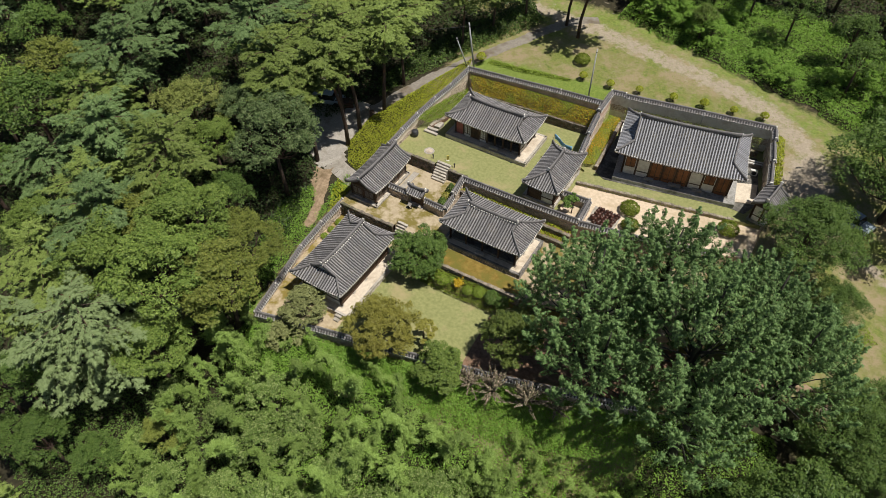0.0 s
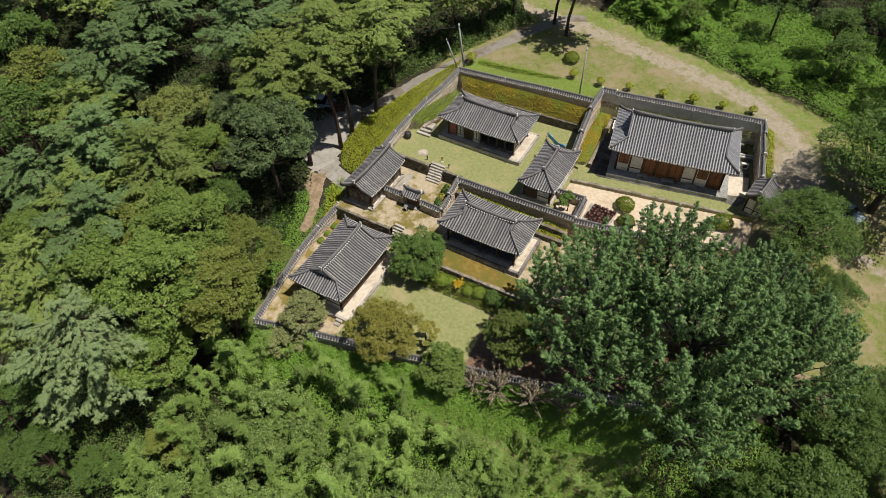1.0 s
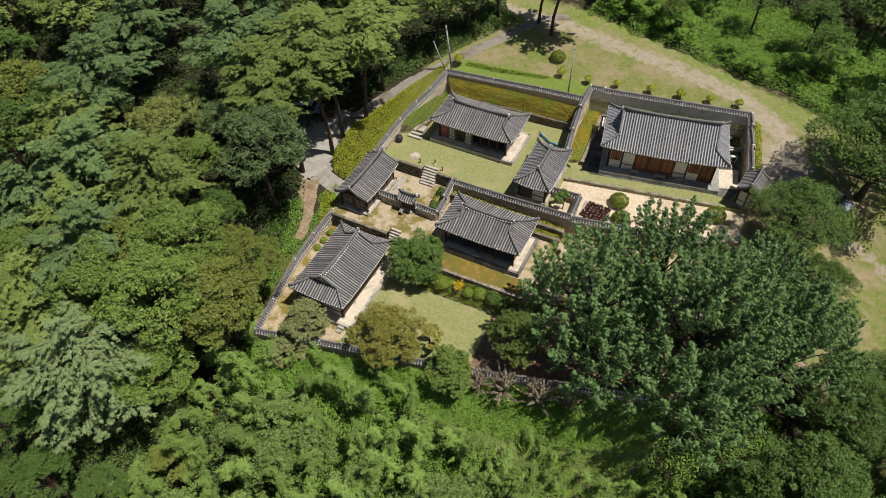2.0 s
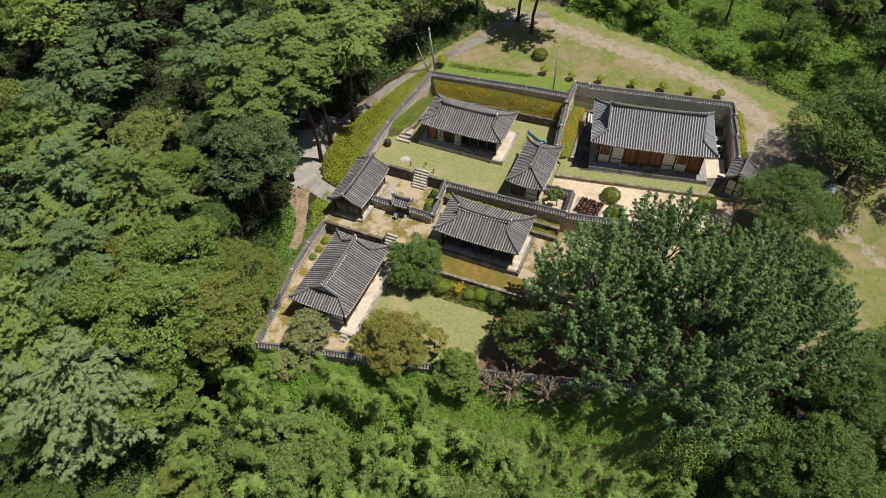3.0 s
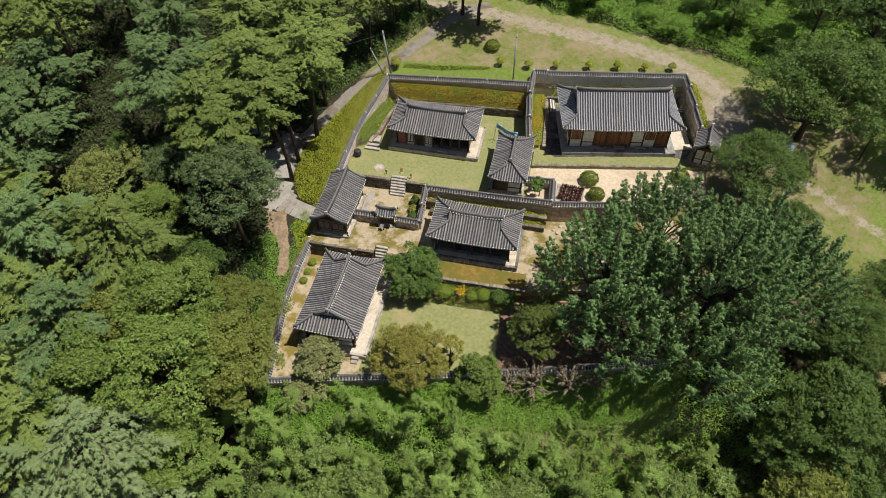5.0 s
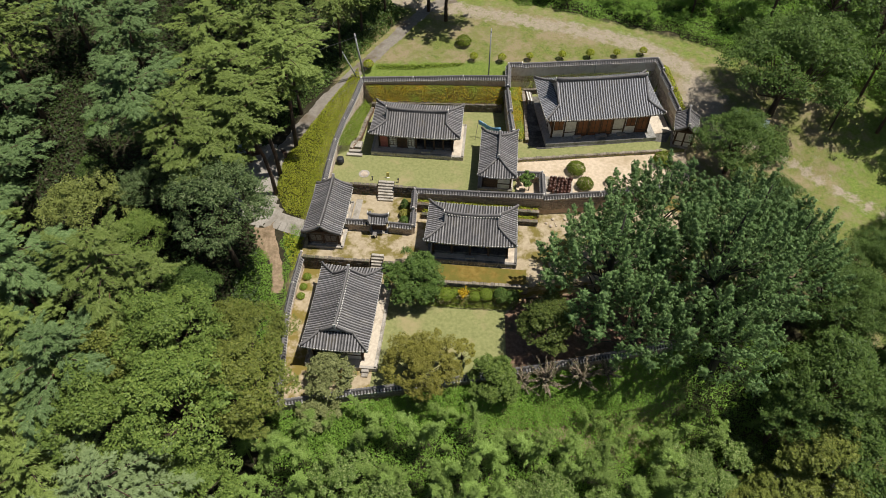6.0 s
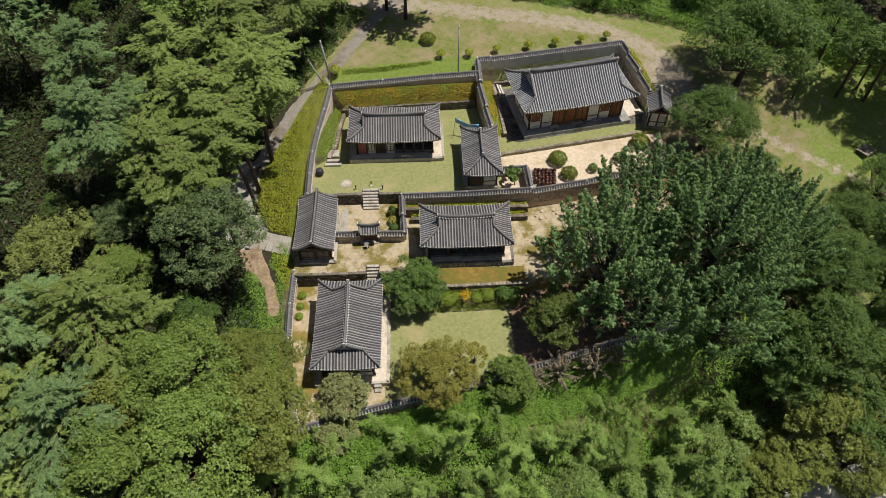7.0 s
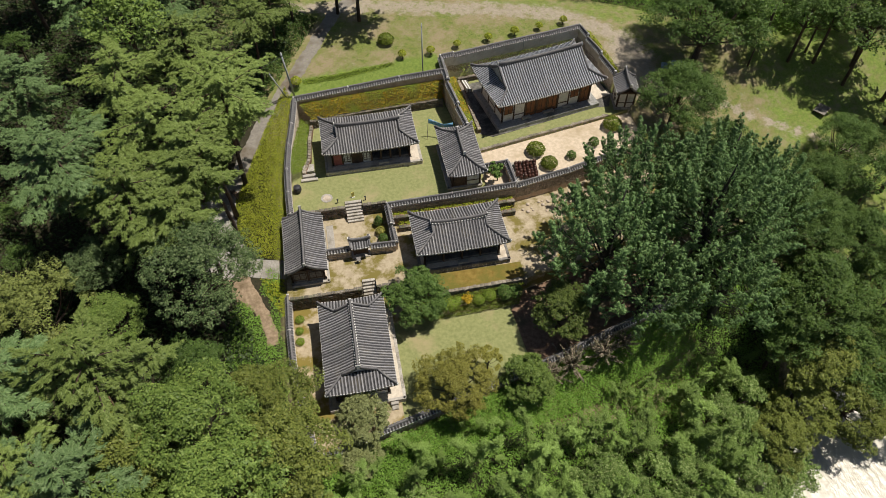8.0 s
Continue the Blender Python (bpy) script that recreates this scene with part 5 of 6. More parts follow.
# woods: finely leaved trees near the compound, plainer ones farther off
def grove_kinds(k, seed):
    leaf = 0.165 / k ** 0.36
    return [pine("pine_tree", "tall pine with flat yellow-green needle pads", L_PINE, 13.5, 4.8, int(29000 * k), 41 + seed, 27, leaf=leaf),
            pine("pine_tree", "tall leaning pine with layered bluish needle pads", L_PINE_COOL, 12.5, 4.7, int(29000 * k), 42 + seed, 25, leaf=leaf),
            pine("pine_tree", "pine with open crown and bare trunk", L_PINE, 14.0, 4.7, int(26000 * k), 43 + seed, 24, 0.22, 0.55, leaf),
            broadleaf("oak_tree", "broad oak with a dense green crown", L_BROAD, 11.5, 3.8, int(19000 * k), 51 + seed, leaf * 0.92, 60),
            broadleaf("oak_tree", "oak with an uneven olive-green crown", L_MIXED, 10.5, 3.6, int(19000 * k), 52 + seed, leaf * 0.92, 52),
            broadleaf("chestnut_tree", "dark broad-leaved tree with a rounded crown", L_DARK, 12.0, 3.9, int(19000 * k), 53 + seed, leaf * 0.92, 60)]


near_kinds, far_kinds = grove_kinds(1.0, 0), grove_kinds(0.29, 100)
pines, broad = near_kinds[:3], near_kinds[3:]
far_pines, far_broad = far_kinds[:3], far_kinds[3:]
blue = pine("pine_tree", "pale blue-green pine with soft layered needles", L_PINE_BLUE, 15.5, 6.8, 64000, 44, 48, 0.22, 0.18, 0.178, None, 0.2)
maple = broadleaf("maple_tree", "round brownish-green maple among pines", L_RUSSET, 8.0, 3.9, 17000, 55, 0.15, 56, 0.95, 0.16, 0.2)
ash = broadleaf("ash_tree", "grey-green broad-leaved tree flecked with pale leaves", L_ASH, 12.0, 4.1, 22000, 56, 0.14, 66, 0.95, 0.2, 0.2)
leaner = pine("pine_tree", "tall pine with a leaning bare trunk over the path", L_PINE, 14.2, 3.9, 24000, 49, 22, 0.22, 0.66, 0.165, (-2.6, -2.0))
HEIGHT = {}
for group in (near_kinds, far_kinds):
    for ob, tall in zip(group, (13.5, 12.5, 14.0, 11.5, 10.5, 12.0)):
        HEIGHT[ob.name] = tall
for ob, tall in ((blue, 15.5), (ash, 12.0), (maple, 8.0), (leaner, 14.2)):
    HEIGHT[ob.name] = tall
used = set()
stands = []


def stand(kind, x, y, top=None, turn=None, scale=None):
    proto = kind
    z = float(terrain(x, y))
    if scale is None:
        size = HEIGHT[kind.name]
        scale = (top - z) / size if top is not None else rng.uniform(0.85, 1.15)
    turn = rng.uniform(0, 360) if turn is None else turn
    if proto.name in used:
        again(proto, x, y, z, turn, scale)
    else:
        used.add(proto.name)
        put(proto, x, y, z, turn, scale)
    stands.append((x, y))


# the wood beside the lower wall and above the river
for kind, x, y, top in ((blue, -13.4, -38.6, 6.0), (broad[1], -4.9, -28.6, 6.4), (broad[1], -6.0, -23.7, 5.7), (broad[0], -9.4, -30.8, 8.2), (broad[0], -15.0, -32.2, 7.0), (broad[0], -7.4, -35.8, 2.2), (broad[0], -11.7, -25.4, 8.5),
                        (pines[0], -18.2, -21.3, 10.6), (pines[1], -19.4, -29.4, 8.6), (pines[0], -22.2, -33.2, 5.2), (pines[0], -19.6, -37.4, 4.4), (pines[1], -27.6, -20.8, 10.1), (maple, -25.8, -11.2, 6.7), (pines[1], -34.0, -11.2, 12.4),
                        (ash, -10.9, -12.9, 11.3), (broad[2], -12.4, -19.9, 5.3), (broad[2], -12.6, -46.2, -3.8), (broad[2], -8.0, -44.8, -5.2), (broad[1], -3.6, -40.2, -4.6), (broad[2], -16.8, -48.6, -5.2), (broad[2], -21.0, -45.0, -2.6), (broad[2], -17.6, -43.6, -1.0),
                        (broad[1], -16.4, -26.6, 6.6), (pines[0], -23.8, -26.2, 7.6), (broad[0], -19.0, -14.6, 6.0), (ash, -21.2, -7.8, 6.2), (pines[1], -31.5, -26.5, 6.6), (pines[0], -33.0, -18.5, 9.5), (broad[0], -28.0, -32.0, 3.5)):
    stand(kind, x, y, top)
# pines along the path and behind the clearing
for x, y, top in ((-9.0, -3.6, 13.4), (-9.1, -1.0, 14.0), (-10.9, -7.2, 12.6)):
    stand(leaner, x, y, top, 0)
# The far trees listed last are added to fill and shade the wood's gaps.
for kind, x, y, top in ((pines[2], -8.0, 2.7, 14.9), (pines[2], -8.7, 8.2, 13.2), (pines[0], -15.9, -6.6, 13.6), (pines[0], -13.0, 0.9, 14.6), (pines[1], -21.9, -1.8, 15.0), (pines[0], -17.2, 9.5, 14.8), (pines[1], -28.0, 10.5, 13.6),
                        (pines[0], -12.6, 14.0, 14.2), (pines[2], -5.6, 17.0, 13.2), (pines[0], -3.8, 22.0, 13.0), (pines[2], -1.6, 27.4, 13.0), (pines[1], -13.6, 22.0, 13.6), (pines[1], -36.6, -2.0, 12.6), (pines[1], -3.4, 32.6, 13.5), (far_pines[1], -21.8, 21.6, 15.5), (far_broad[2], -27.5, 21.5, 6.5), (far_broad[2], -32.5, 24.5, 8.0), (far_broad[2], -30.0, 17.0, 5.5), (far_broad[2], -25.5, 27.0, 9.0), (far_broad[2], -24.6, 12.5, 5.5), (far_broad[2], -30.5, 1.0, 4.0), (far_broad[2], -29.0, -4.4, 3.6)):
    stand(kind, x, y, top)
# the river bank and the meadow's edge
for kind, x, y, top in ((broad[2], 43.8, -21.9, -3.0), (broad[1], 46.4, -25.0, -4.0), (broad[2], 46.6, -20.2, 1.6), (broad[1], 44.0, -28.0, -7.4), (broad[2], 50.4, -24.2, -3.4), (broad[1], 49.0, -28.6, -6.6), (broad[2], 53.4, -15.2, 2.2), (broad[2], 54.4, -20.6, 0.2), (broad[1], 41.0, -29.6, -8.4), (broad[1], 54.5, -29.5, -6.4), (broad[2], 59.0, -16.0, 2.0), (broad[1], 40.0, -32.0, -10.6),
                        (far_broad[2], 51.0, 17.6, 12.0), (far_broad[2], 56.5, 14.8, 11.5), (far_broad[0], 61.0, 12.0, 8.4), (far_broad[2], 58.0, 20.0, 14.0), (far_broad[2], 53.5, 24.0, 14.5), (far_broad[0], 66.5, 9.6, 11.0), (far_broad[2], 48.0, 27.0, 14.0), (far_broad[2], 65.0, 17.0, 14.0),
                        # Near (61, 10) the dark-leaved kind stands in for crowns in shade.
                        (far_broad[2], 62.5, -7.0, 6.0), (far_broad[2], 57.0, -9.6, 4.5), (far_broad[2], 63.0, -13.0, 6.0), (far_broad[2], 70.0, 13.0, 13.0), (far_broad[0], 67.5, 1.5, 8.0), (far_broad[0], 20.6, 32.8, 9.0), (far_broad[0], 15.6, 36.0, 9.5), (far_broad[2], 39.0, 29.6, 11.0), (far_broad[2], 42.6, 38.0, 13.0), (far_broad[2], 37.5, 35.0, 11.5), (far_broad[2], 30.5, 37.0, 11.5), (far_broad[0], 44.5, 37.5, 12.0), (far_broad[2], 25.0, 40.0, 12.0), (far_broad[2], 58.4, 11.2, 10.5), (far_broad[2], 61.6, 10.6, 11.0), (far_broad[2], 64.6, 7.6, 10.0), (far_broad[2], 69.0, 5.0, 11.0), (far_broad[2], 53.2, 11.4, 6.5)):
    stand(kind, x, y, top)


CLEARING = [(33, 31), (43, 38), (53, 30), (49, 19), (56, 11), (66, 8), (68, -2), (58, -10), (47, -11.5), (40, -6), (36, 6)]


put(pine("leaning_pine", "tall pine leaning over the grass", L_PINE, 13.0, 4.2, 12000, 47, 34, 0.2, 0.5, 0.2, (4.6, -2.0)), 6.7, 26.6)
put(pine("leaning_pine", "tall slim pine leaning over the track", L_PINE, 13.0, 3.8, 10000, 48, 30, 0.18, 0.55, 0.2, (3.2, -2.2)), 4.4, 28.4)


def open_ground(x, y):
    """Where no wood stands: the compound, its lawns, the tracks and the river."""
    if inside(np.array([x]), np.array([y]), INSIDE)[0] or float(terrain(x, y)) < -14.9:
        return True
    p = np.array([x]), np.array([y])
    if line_distance(*p, CONCRETE_PATH)[0] < 3.6 or line_distance(*p, ROAD)[0] < 4.0 or line_distance(*p, INSIDE + INSIDE[:1])[0] < 3.5:
        return True
    if -9.5 < x < 42 and -34 < y < (34 if x < 8 else 38 - 0.42 * max(0, x - 20)):
        return True
    if inside(np.array([x]), np.array([y]), CLEARING)[0]:
        return True
    if 15 < x < 46 and -36 < y <= 4:
        return True
    if -2 < x < 46 and y < -20:
        return True
    if -15.5 < x < -8 and -7 < y < 2:
        return True
    if any(math.hypot(x - a, y - b) < reach for a, b, reach in ((-29, -4, 5), (-28, 23, 5), (-22.4, -13.2, 5), (-30.5, 1.5, 6), (-23, 13, 5))):
        return True
    return False


WOODS = [(-80, -6), (-74, 20), (-46, 46), (-12, 47), (12, 52), (42, 66), (62, 58), (82, 26), (60, -2), (56, -36), (-8, -60), (-32, -44)]
for gx in np.arange(-84, 90, 6.5):
    for gy in np.arange(-62, 76, 6.5):
        x, y = gx + rng.uniform(-1.9, 1.9), gy + rng.uniform(-1.9, 1.9)
        if not inside(np.array([x]), np.array([y]), WOODS)[0] or open_ground(x, y) or min(math.hypot(x - a, y - b) for a, b in stands) < (6.6 if x > -37 and y < 14 else 5.2):
            continue
        kinds = far_kinds
        if x < -8:
            north = y > -24 + 0.35 * (-12 - x)
            pool = [0, 1, 2, 0, 1, 2, 3] if north else [3, 4, 5, 3, 1]
        else:
            pool = [3, 4, 5, 5, 0]
        stand(kinds[pool[int(rng.integers(len(pool)))]], x, y)
for ob in near_kinds + far_kinds:
    if ob.name not in used:
        put(ob, -40 - 3 * len(used), 40)
        used.add(ob.name)

# bamboo grove and creepers below the south wall
groves = [bamboo(61, 7.5), bamboo(62, 8.5), bamboo(63, 6.8), bamboo(64, 8.0)]
for b in groves:
    put(b, 12 + 3 * groves.index(b), -33)
tangle = put(broadleaf("climber_tangle", "tangle of climbers with pale flower specks", L_SPECKLED, 4.6, 2.3, 5600, 65, 0.12, 34, 0.9, 0.08, 0.05), 6.0, -36.0)
for gx in np.arange(-6, 44, 2.5):
    for gy in np.arange(-47, -20, 2.5):
        cx, cy = gx + rng.uniform(-0.9, 0.9), gy + rng.uniform(-0.9, 0.9)
        lim = -27.2 + 0.10 * max(0, cx) + 0.1 * max(0, cx - 20) + 0.4 * min(6, max(0, cx - 30))
        if cy > lim or float(terrain(cx, cy)) < -14.4 or cy < (-46 if cx < 7 else -41 + 0.15 * (cx - 20)):
            continue
        if cy < lim - 6 and rng.random() < 0.45:
            again(tangle, cx, cy, None, rng.uniform(0, 360), rng.uniform(0.85, 1.35))
            continue
        tall = rng.uniform(0.75, 1.25) * (0.5 if cy > lim - 3 else 0.85)
        for k in rng.permutation(4)[:2]:
            x, y = cx + rng.normal(0, 0.42), cy + rng.normal(0, 0.42)
            again(groves[k], x, y, None, rng.uniform(0, 360), tall * rng.uniform(0.88, 1.12))
for x, y in ((38.4, -29.6), (40.6, -31.2), (36.6, -33.0), (42.6, -29.8), (34.0, -36.0), (39.2, -34.2), (41.6, -33.0), (36.8, -35.6)):
    again(tangle, x, y, None, 50 * x, 1.2)
leafy("creeper", [(-5.5, -19), (-5.2, -27.0), (-3.6, -27.6), (3, -25.7), (11, -23.8), (20, -21.3), (33, -17.3), (37.5, -14.6), (44, -13.4), (47, -19), (45, -30), (34, -38), (20, -44), (8, -46), (4, -33), (-5, -33)], terrain, L_VINE, "bright green creepers covering the slope", 85, 0.135, 1.9, 2.8, 71, "creepers")
leafy("wall_creeper", [(-3.8, -27.4), (3, -25.7), (11, -23.8), (20, -21.3), (30, -18.4), (33, -17.6), (34, -21), (21, -25.4), (11, -27.6), (3, -29.6), (-4, -31.0)], lambda x, y: np.maximum(terrain(x, y) + 0.6, -3.75 - 0.75 * line_distance(x, y, WALL_S)), L_VINE, "dense bright green creepers climbing the wall's foot", 150, 0.115, 1.0, 2.2, 67, "creepers")
# Undergrowth whose dark leaf colour carries the shade of the wood's floor.
leafy("undergrowth", [(-36, -44), (-9, -36), (-6.5, -20), (-9.5, -9), (-15, -3), (-11.4, 4), (-7.4, 13), (-3.0, 20), (0.4, 28), (-8, 40), (-44, 44), (-76, 20), (-78, -8), (-48, -24)], terrain, L_FLOOR_SHADE, "undergrowth on the wood's floor, its leaves darkened to hold shade", 12, 0.3, 1.2, 4.0, 69, "undergrowth")
leafy("far_undergrowth", [(6, 41), (22, 45), (50, 43), (64, 33), (84, 28), (74, 60), (20, 64), (-6, 46)], terrain, L_FLOOR_SHADE, "undergrowth under the far trees, its leaves darkened to hold shade", 8, 0.32, 1.2, 4.0, 66, "undergrowth")
# Dark leaves added where the floor beside the path lies in shade.
leafy("path_undergrowth", [(-10.4, 4.6), (-8.6, 9.0), (-6.2, 12.8), (-3.6, 17.2), (-0.9, 22.6), (1.6, 27.6), (-2.5, 31), (-7.5, 22), (-9.8, 15), (-12.4, 8)], terrain, L_DARK, "added strip of dark leaves standing for shade beside the wood path", 40, 0.2, 0.9, 1.8, 68, "undergrowth")
leafy("creeper", wavy([(-16, -34), (0, -32.5), (4, -33), (8, -45.2), (20, -43.4), (30, -39.4), (26, -42.8), (20, -47.6), (14.5, -53), (7.5, -53.4), (-14, -53.6), (-22, -46)], 0.7, 1.0), terrain, L_DARK, "creepers and undergrowth above the river", 36, 0.17, 1.6, 5.0, 70, "creepers")
leafy("creeper", wavy([(-9.6, -9.8), (-8.5, -11.2), (-7.6, -13.0), (-7.1, -14.4), (-6.0, -15.4), (-5.5, -19.6), (-5.3, -26), (-8.6, -26), (-10.4, -18), (-11.4, -13)], 0.3, 0.6), terrain, L_VINE, "bright green creepers beside the dirt track", 90, 0.135, 0.5, 3.0, 72, "creepers")
leafy("verge_creeper", wavy([(-7.0, -7.2), (-5.3, -7.2), (-5.5, -13), (-5.4, -19), (-6.0, -18.6), (-6.2, -14), (-6.8, -11.6), (-7.6, -9.6)], 0.28, 0.4), terrain, L_VINE, "low green verge along the foot of the lower wall", 90, 0.12, 0.25, 2.0, 76, "creepers")
leafy("bank_creeper", wavy([(10, 33.5), (18, 31), (27, 29), (35, 26.4), (41, 23.4), (47, 20.5), (62, 13.5), (70, 14), (64, 34), (50, 44), (22, 46), (8, 42)], 0.45, 0.9), terrain, L_VINE, "bright green creepers on the wood's edge", 62, 0.17, 1.6, 5.0, 73, "creepers")
mound = put(broadleaf("vine_covered_bush", "bush smothered in bright green creepers", L_VINE, 3.6, 2.8, 8500, 33, 0.155, 30, 0.7, 0.12, 0.05), 22.0, 33.0)
for k in range(12):
    x = 12 + 4.0 * k + rng.uniform(-1, 1)
    again(mound, x, 35.5 - 0.40 * max(0, x - 16) + rng.uniform(-1.0, 7.0), None, rng.uniform(0, 360), rng.uniform(0.6, 1.3))
leafy("bank_azaleas", [(-4.0, -2.8), (-4.2, 3), (-3.7, 6.6), (-3.1, 9.6), (-2.5, 13.2), (-3.2, 15.8), (-5.4, 11.0), (-7.6, 5.6), (-9.4, 1.2), (-9.4, -3.4), (-7.6, -5.8), (-4.9, -6.6), (-4.8, -3)], lambda x, y: terrain(x, y) + 0.05, L_SHRUB, "bank of clipped yellow-green azaleas", 130, 0.12, 0.75, 2.2, 74, "shrubs")
leafy("verge_azaleas", [(-5.1, -8.6), (-7.4, -8.2), (-7.2, -9.6), (-5.6, -12.5), (-5.2, -12.5)], terrain, L_SHRUB, "yellow-green azaleas at the end of the wall", 60, 0.17, 0.6, 2.0, 75, "shrubs")
leafy("flower_bed", [(-0.6, 11.3), (3.0, 11.7), (14.9, 12.4), (15.2, 13.9), (8, 13.5), (-1.9, 12.7)], lambda x, y: 1.1 + 1.5 * np.clip((y - 11.4 - 0.065 * x) / 1.35, 0, 1), L_FLOWER, "bed of orange and yellow flowers on a terrace", 200, 0.12, 0.4, 1.6, 76, "flowers")
leafy("slope_bed", [(-2.3, 3.6), (-1.7, 5.8), (-1.5, 8.6), (-1.0, 11.4), (-1.9, 12.5), (-2.6, 9.4), (-3.1, 6.6), (-3.5, 3.4), (-3.2, 2.8)], lambda x, y: 0.35 + np.clip((-1.3 - x) * 0.55, 0, 1.2), L_FRESH, "planted slope along the yard wall", 170, 0.12, 0.35, 1.6, 77, "shrubs")
leafy("side_bed", [(15.7, 16.3), (17.2, 16.5), (17.4, 12), (17.7, 6.8), (16.5, 6.3), (15.9, 9.5), (15.7, 13.5)], lambda x, y: 0.8 + 0 * x, L_FLOWER, "bed of yellow-green flowers between yard walls", 180, 0.12, 0.4, 1.6, 78, "flowers")
leafy("back_bed", [(17.5, 16.0), (25, 17.1), (33, 18.5), (33.2, 19.2), (17.4, 16.7)], lambda x, y: 1.3 + 1.0 * np.clip((y - 16.0 - 0.155 * (x - 17.5)) / 0.6, 0, 1), L_GRASS, "narrow planted bed behind the long house", 45, 0.14, 0.3, 1.6, 79, "shrubs")
leafy("shrub_bed", [(8.6, -13.5), (18.2, -13.3), (17.4, -14.9), (8.2, -15.1)], lambda x, y: -1.75 - 1.3 * np.clip((-13.4 - y) / 1.6, 0, 1), L_TOPIARY, "low green shrubs above the lower lawn", 130, 0.13, 0.3, 1.3, 80, "shrubs")
leafy("step_planting", [(6.4, -3.7), (19.5, -3.7), (19.5, -2.95), (6.4, -2.95)], lambda x, y: -0.4 + 0 * x, L_SHRUB, "low planting under the inner wall", 80, 0.15, 0.25, 1.5, 81, "shrubs")
leafy("step_planting_lower", [(7.0, -4.65), (19.4, -4.6), (19.4, -3.8), (7.0, -3.8)], lambda x, y: -0.92 + 0 * x, L_SHRUB, "low planting on a stone step", 60, 0.15, 0.18, 1.5, 82, "shrubs")
leafy("hedge", [(-1.0, 15.7), (4, 16.0), (9.9, 17.1), (9.9, 17.7), (4, 16.9), (-1.0, 16.5)], terrain, L_FRESH, "low clipped hedge behind the yard wall", 120, 0.15, 0.55, 1.5, 83, "hedge")
leafy("wild_grass", [(-1.5, 15.2), (15, 15.4), (15.2, 17.4), (33.5, 20.4), (36, 17.5), (37, 20.5), (31, 25.5), (16, 29.5), (6, 29.5), (1, 26), (-2.4, 18)], lambda x, y: terrain(x, y) - 0.04, L_GRASS, "patchy wild grass behind the yard walls", 40, 0.085, 0.07, 1.2, 85, "grass", layers=1, jitter=0.25)
leafy("meadow_shrubs", wavy([(45.6, -2.2), (48.6, -1.4), (49.6, 0.6), (48.4, 1.6), (46.4, 0.4)], 0.2), terrain, L_FRESH, "low yellow-green shrubs on the meadow", 80, 0.13, 0.6, 1.4, 86, "shrubs")
leafy("roadside_grass", [(34.3, 18), (35.1, 14.5), (35.9, 10.5), (36.9, 10.6), (35.9, 15), (35.0, 19.2), (34.0, 19.8)], terrain, L_SHRUB, "yellowish weeds along the yard wall", 70, 0.18, 0.4, 1.5, 84, "weeds")

# clipped shrubs
bush = put(ball_shrub("clipped_bush", "small round clipped bush on the grass", L_SHRUB, 0.52, 1.25, 620, 91, 0.12, stem=0.42), 14.5, 18.3)
tagged(bush, group="row of bushes behind the wall")
for k, x in enumerate((17.9, 21.9, 25.4, 28.7, 32.0)):
    again(bush, x, 19.0 + 0.55 * k, None, 70 * k, 0.9 + 0.08 * (k % 3))
again(bush, 11.0, 18.2, None, 10, 1.0)
again(bush, -1.8, 15.5, None, 10, 1.25)
big = put(ball_shrub("azalea_bush", "large round green azalea", L_TOPIARY, 1.05, 1.5, 1700, 92, 0.15), 23.6, 2.6, -0.1)
again(big, 24.5, 0.3, -0.1, 80, 0.9)
again(big, 33.4, 5.0, -0.1, 200, 1.05)
again(big, 9.5, 21.4, None, 20, 0.95)
leafball = put(ball_shrub("garden_shrub", "rounded fresh green shrub in the bed", L_FRESH, 0.85, 1.1, 1500, 98, 0.11), 8.4, -13.9, -2.3)
top1 = put(ball_shrub("clipped_yew", "dark green ball-clipped yew", L_DARK, 0.62, 1.2, 800, 93, 0.12), 30.4, 2.6, -0.1)
again(top1, 27.3, 1.1, -0.1, 50, 0.9)
again(top1, 5.2, -5.6, -1.5, 50, 0.85)
for x, y, size, turn in ((9.3, -14.0, 0.75, 10), (10.5, -14.3, 0.95, 60), (11.4, -13.9, 0.6, 120), (13.4, -14.2, 0.7, 200), (14.5, -13.9, 0.85, 280)):
    again(leafball, x, y, -2.4, turn, size)
again(top1, 16.0, -14.0, -2.5, 10, 1.3)
again(top1, 17.1, -14.0, -2.5, 80, 1.2)
put(ball_shrub("clipped_bush", "brownish ball-clipped bush in the court", L_OLIVE, 0.6, 1.0, 700, 94, 0.12), 5.1, -4.6, -1.5)
put(ball_shrub("conifer", "small dark conical conifer beside the stairs", L_DARK, 0.6, 1.6, 900, 95, 0.12, True), 5.0, -3.4, -1.5)
low = put(ball_shrub("garden_shrub", "low pale green shrub beside the wall", L_FRESH, 0.45, 0.6, 520, 96, 0.11), -4.1, -12.6, -3.3)
again(low, -4.2, -13.9, -3.3, 40, 0.9)
again(low, -4.2, -15.1, -3.3, 90, 0.95)
put(spiky("lily", "clump of bright yellow flowers in the shrub bed", L_YELLOW, 0.95, 0.6, 26, 16, 97, 0.15, 0.8, 0.02, "flowers"), 12.3, -14.1, -2.2)


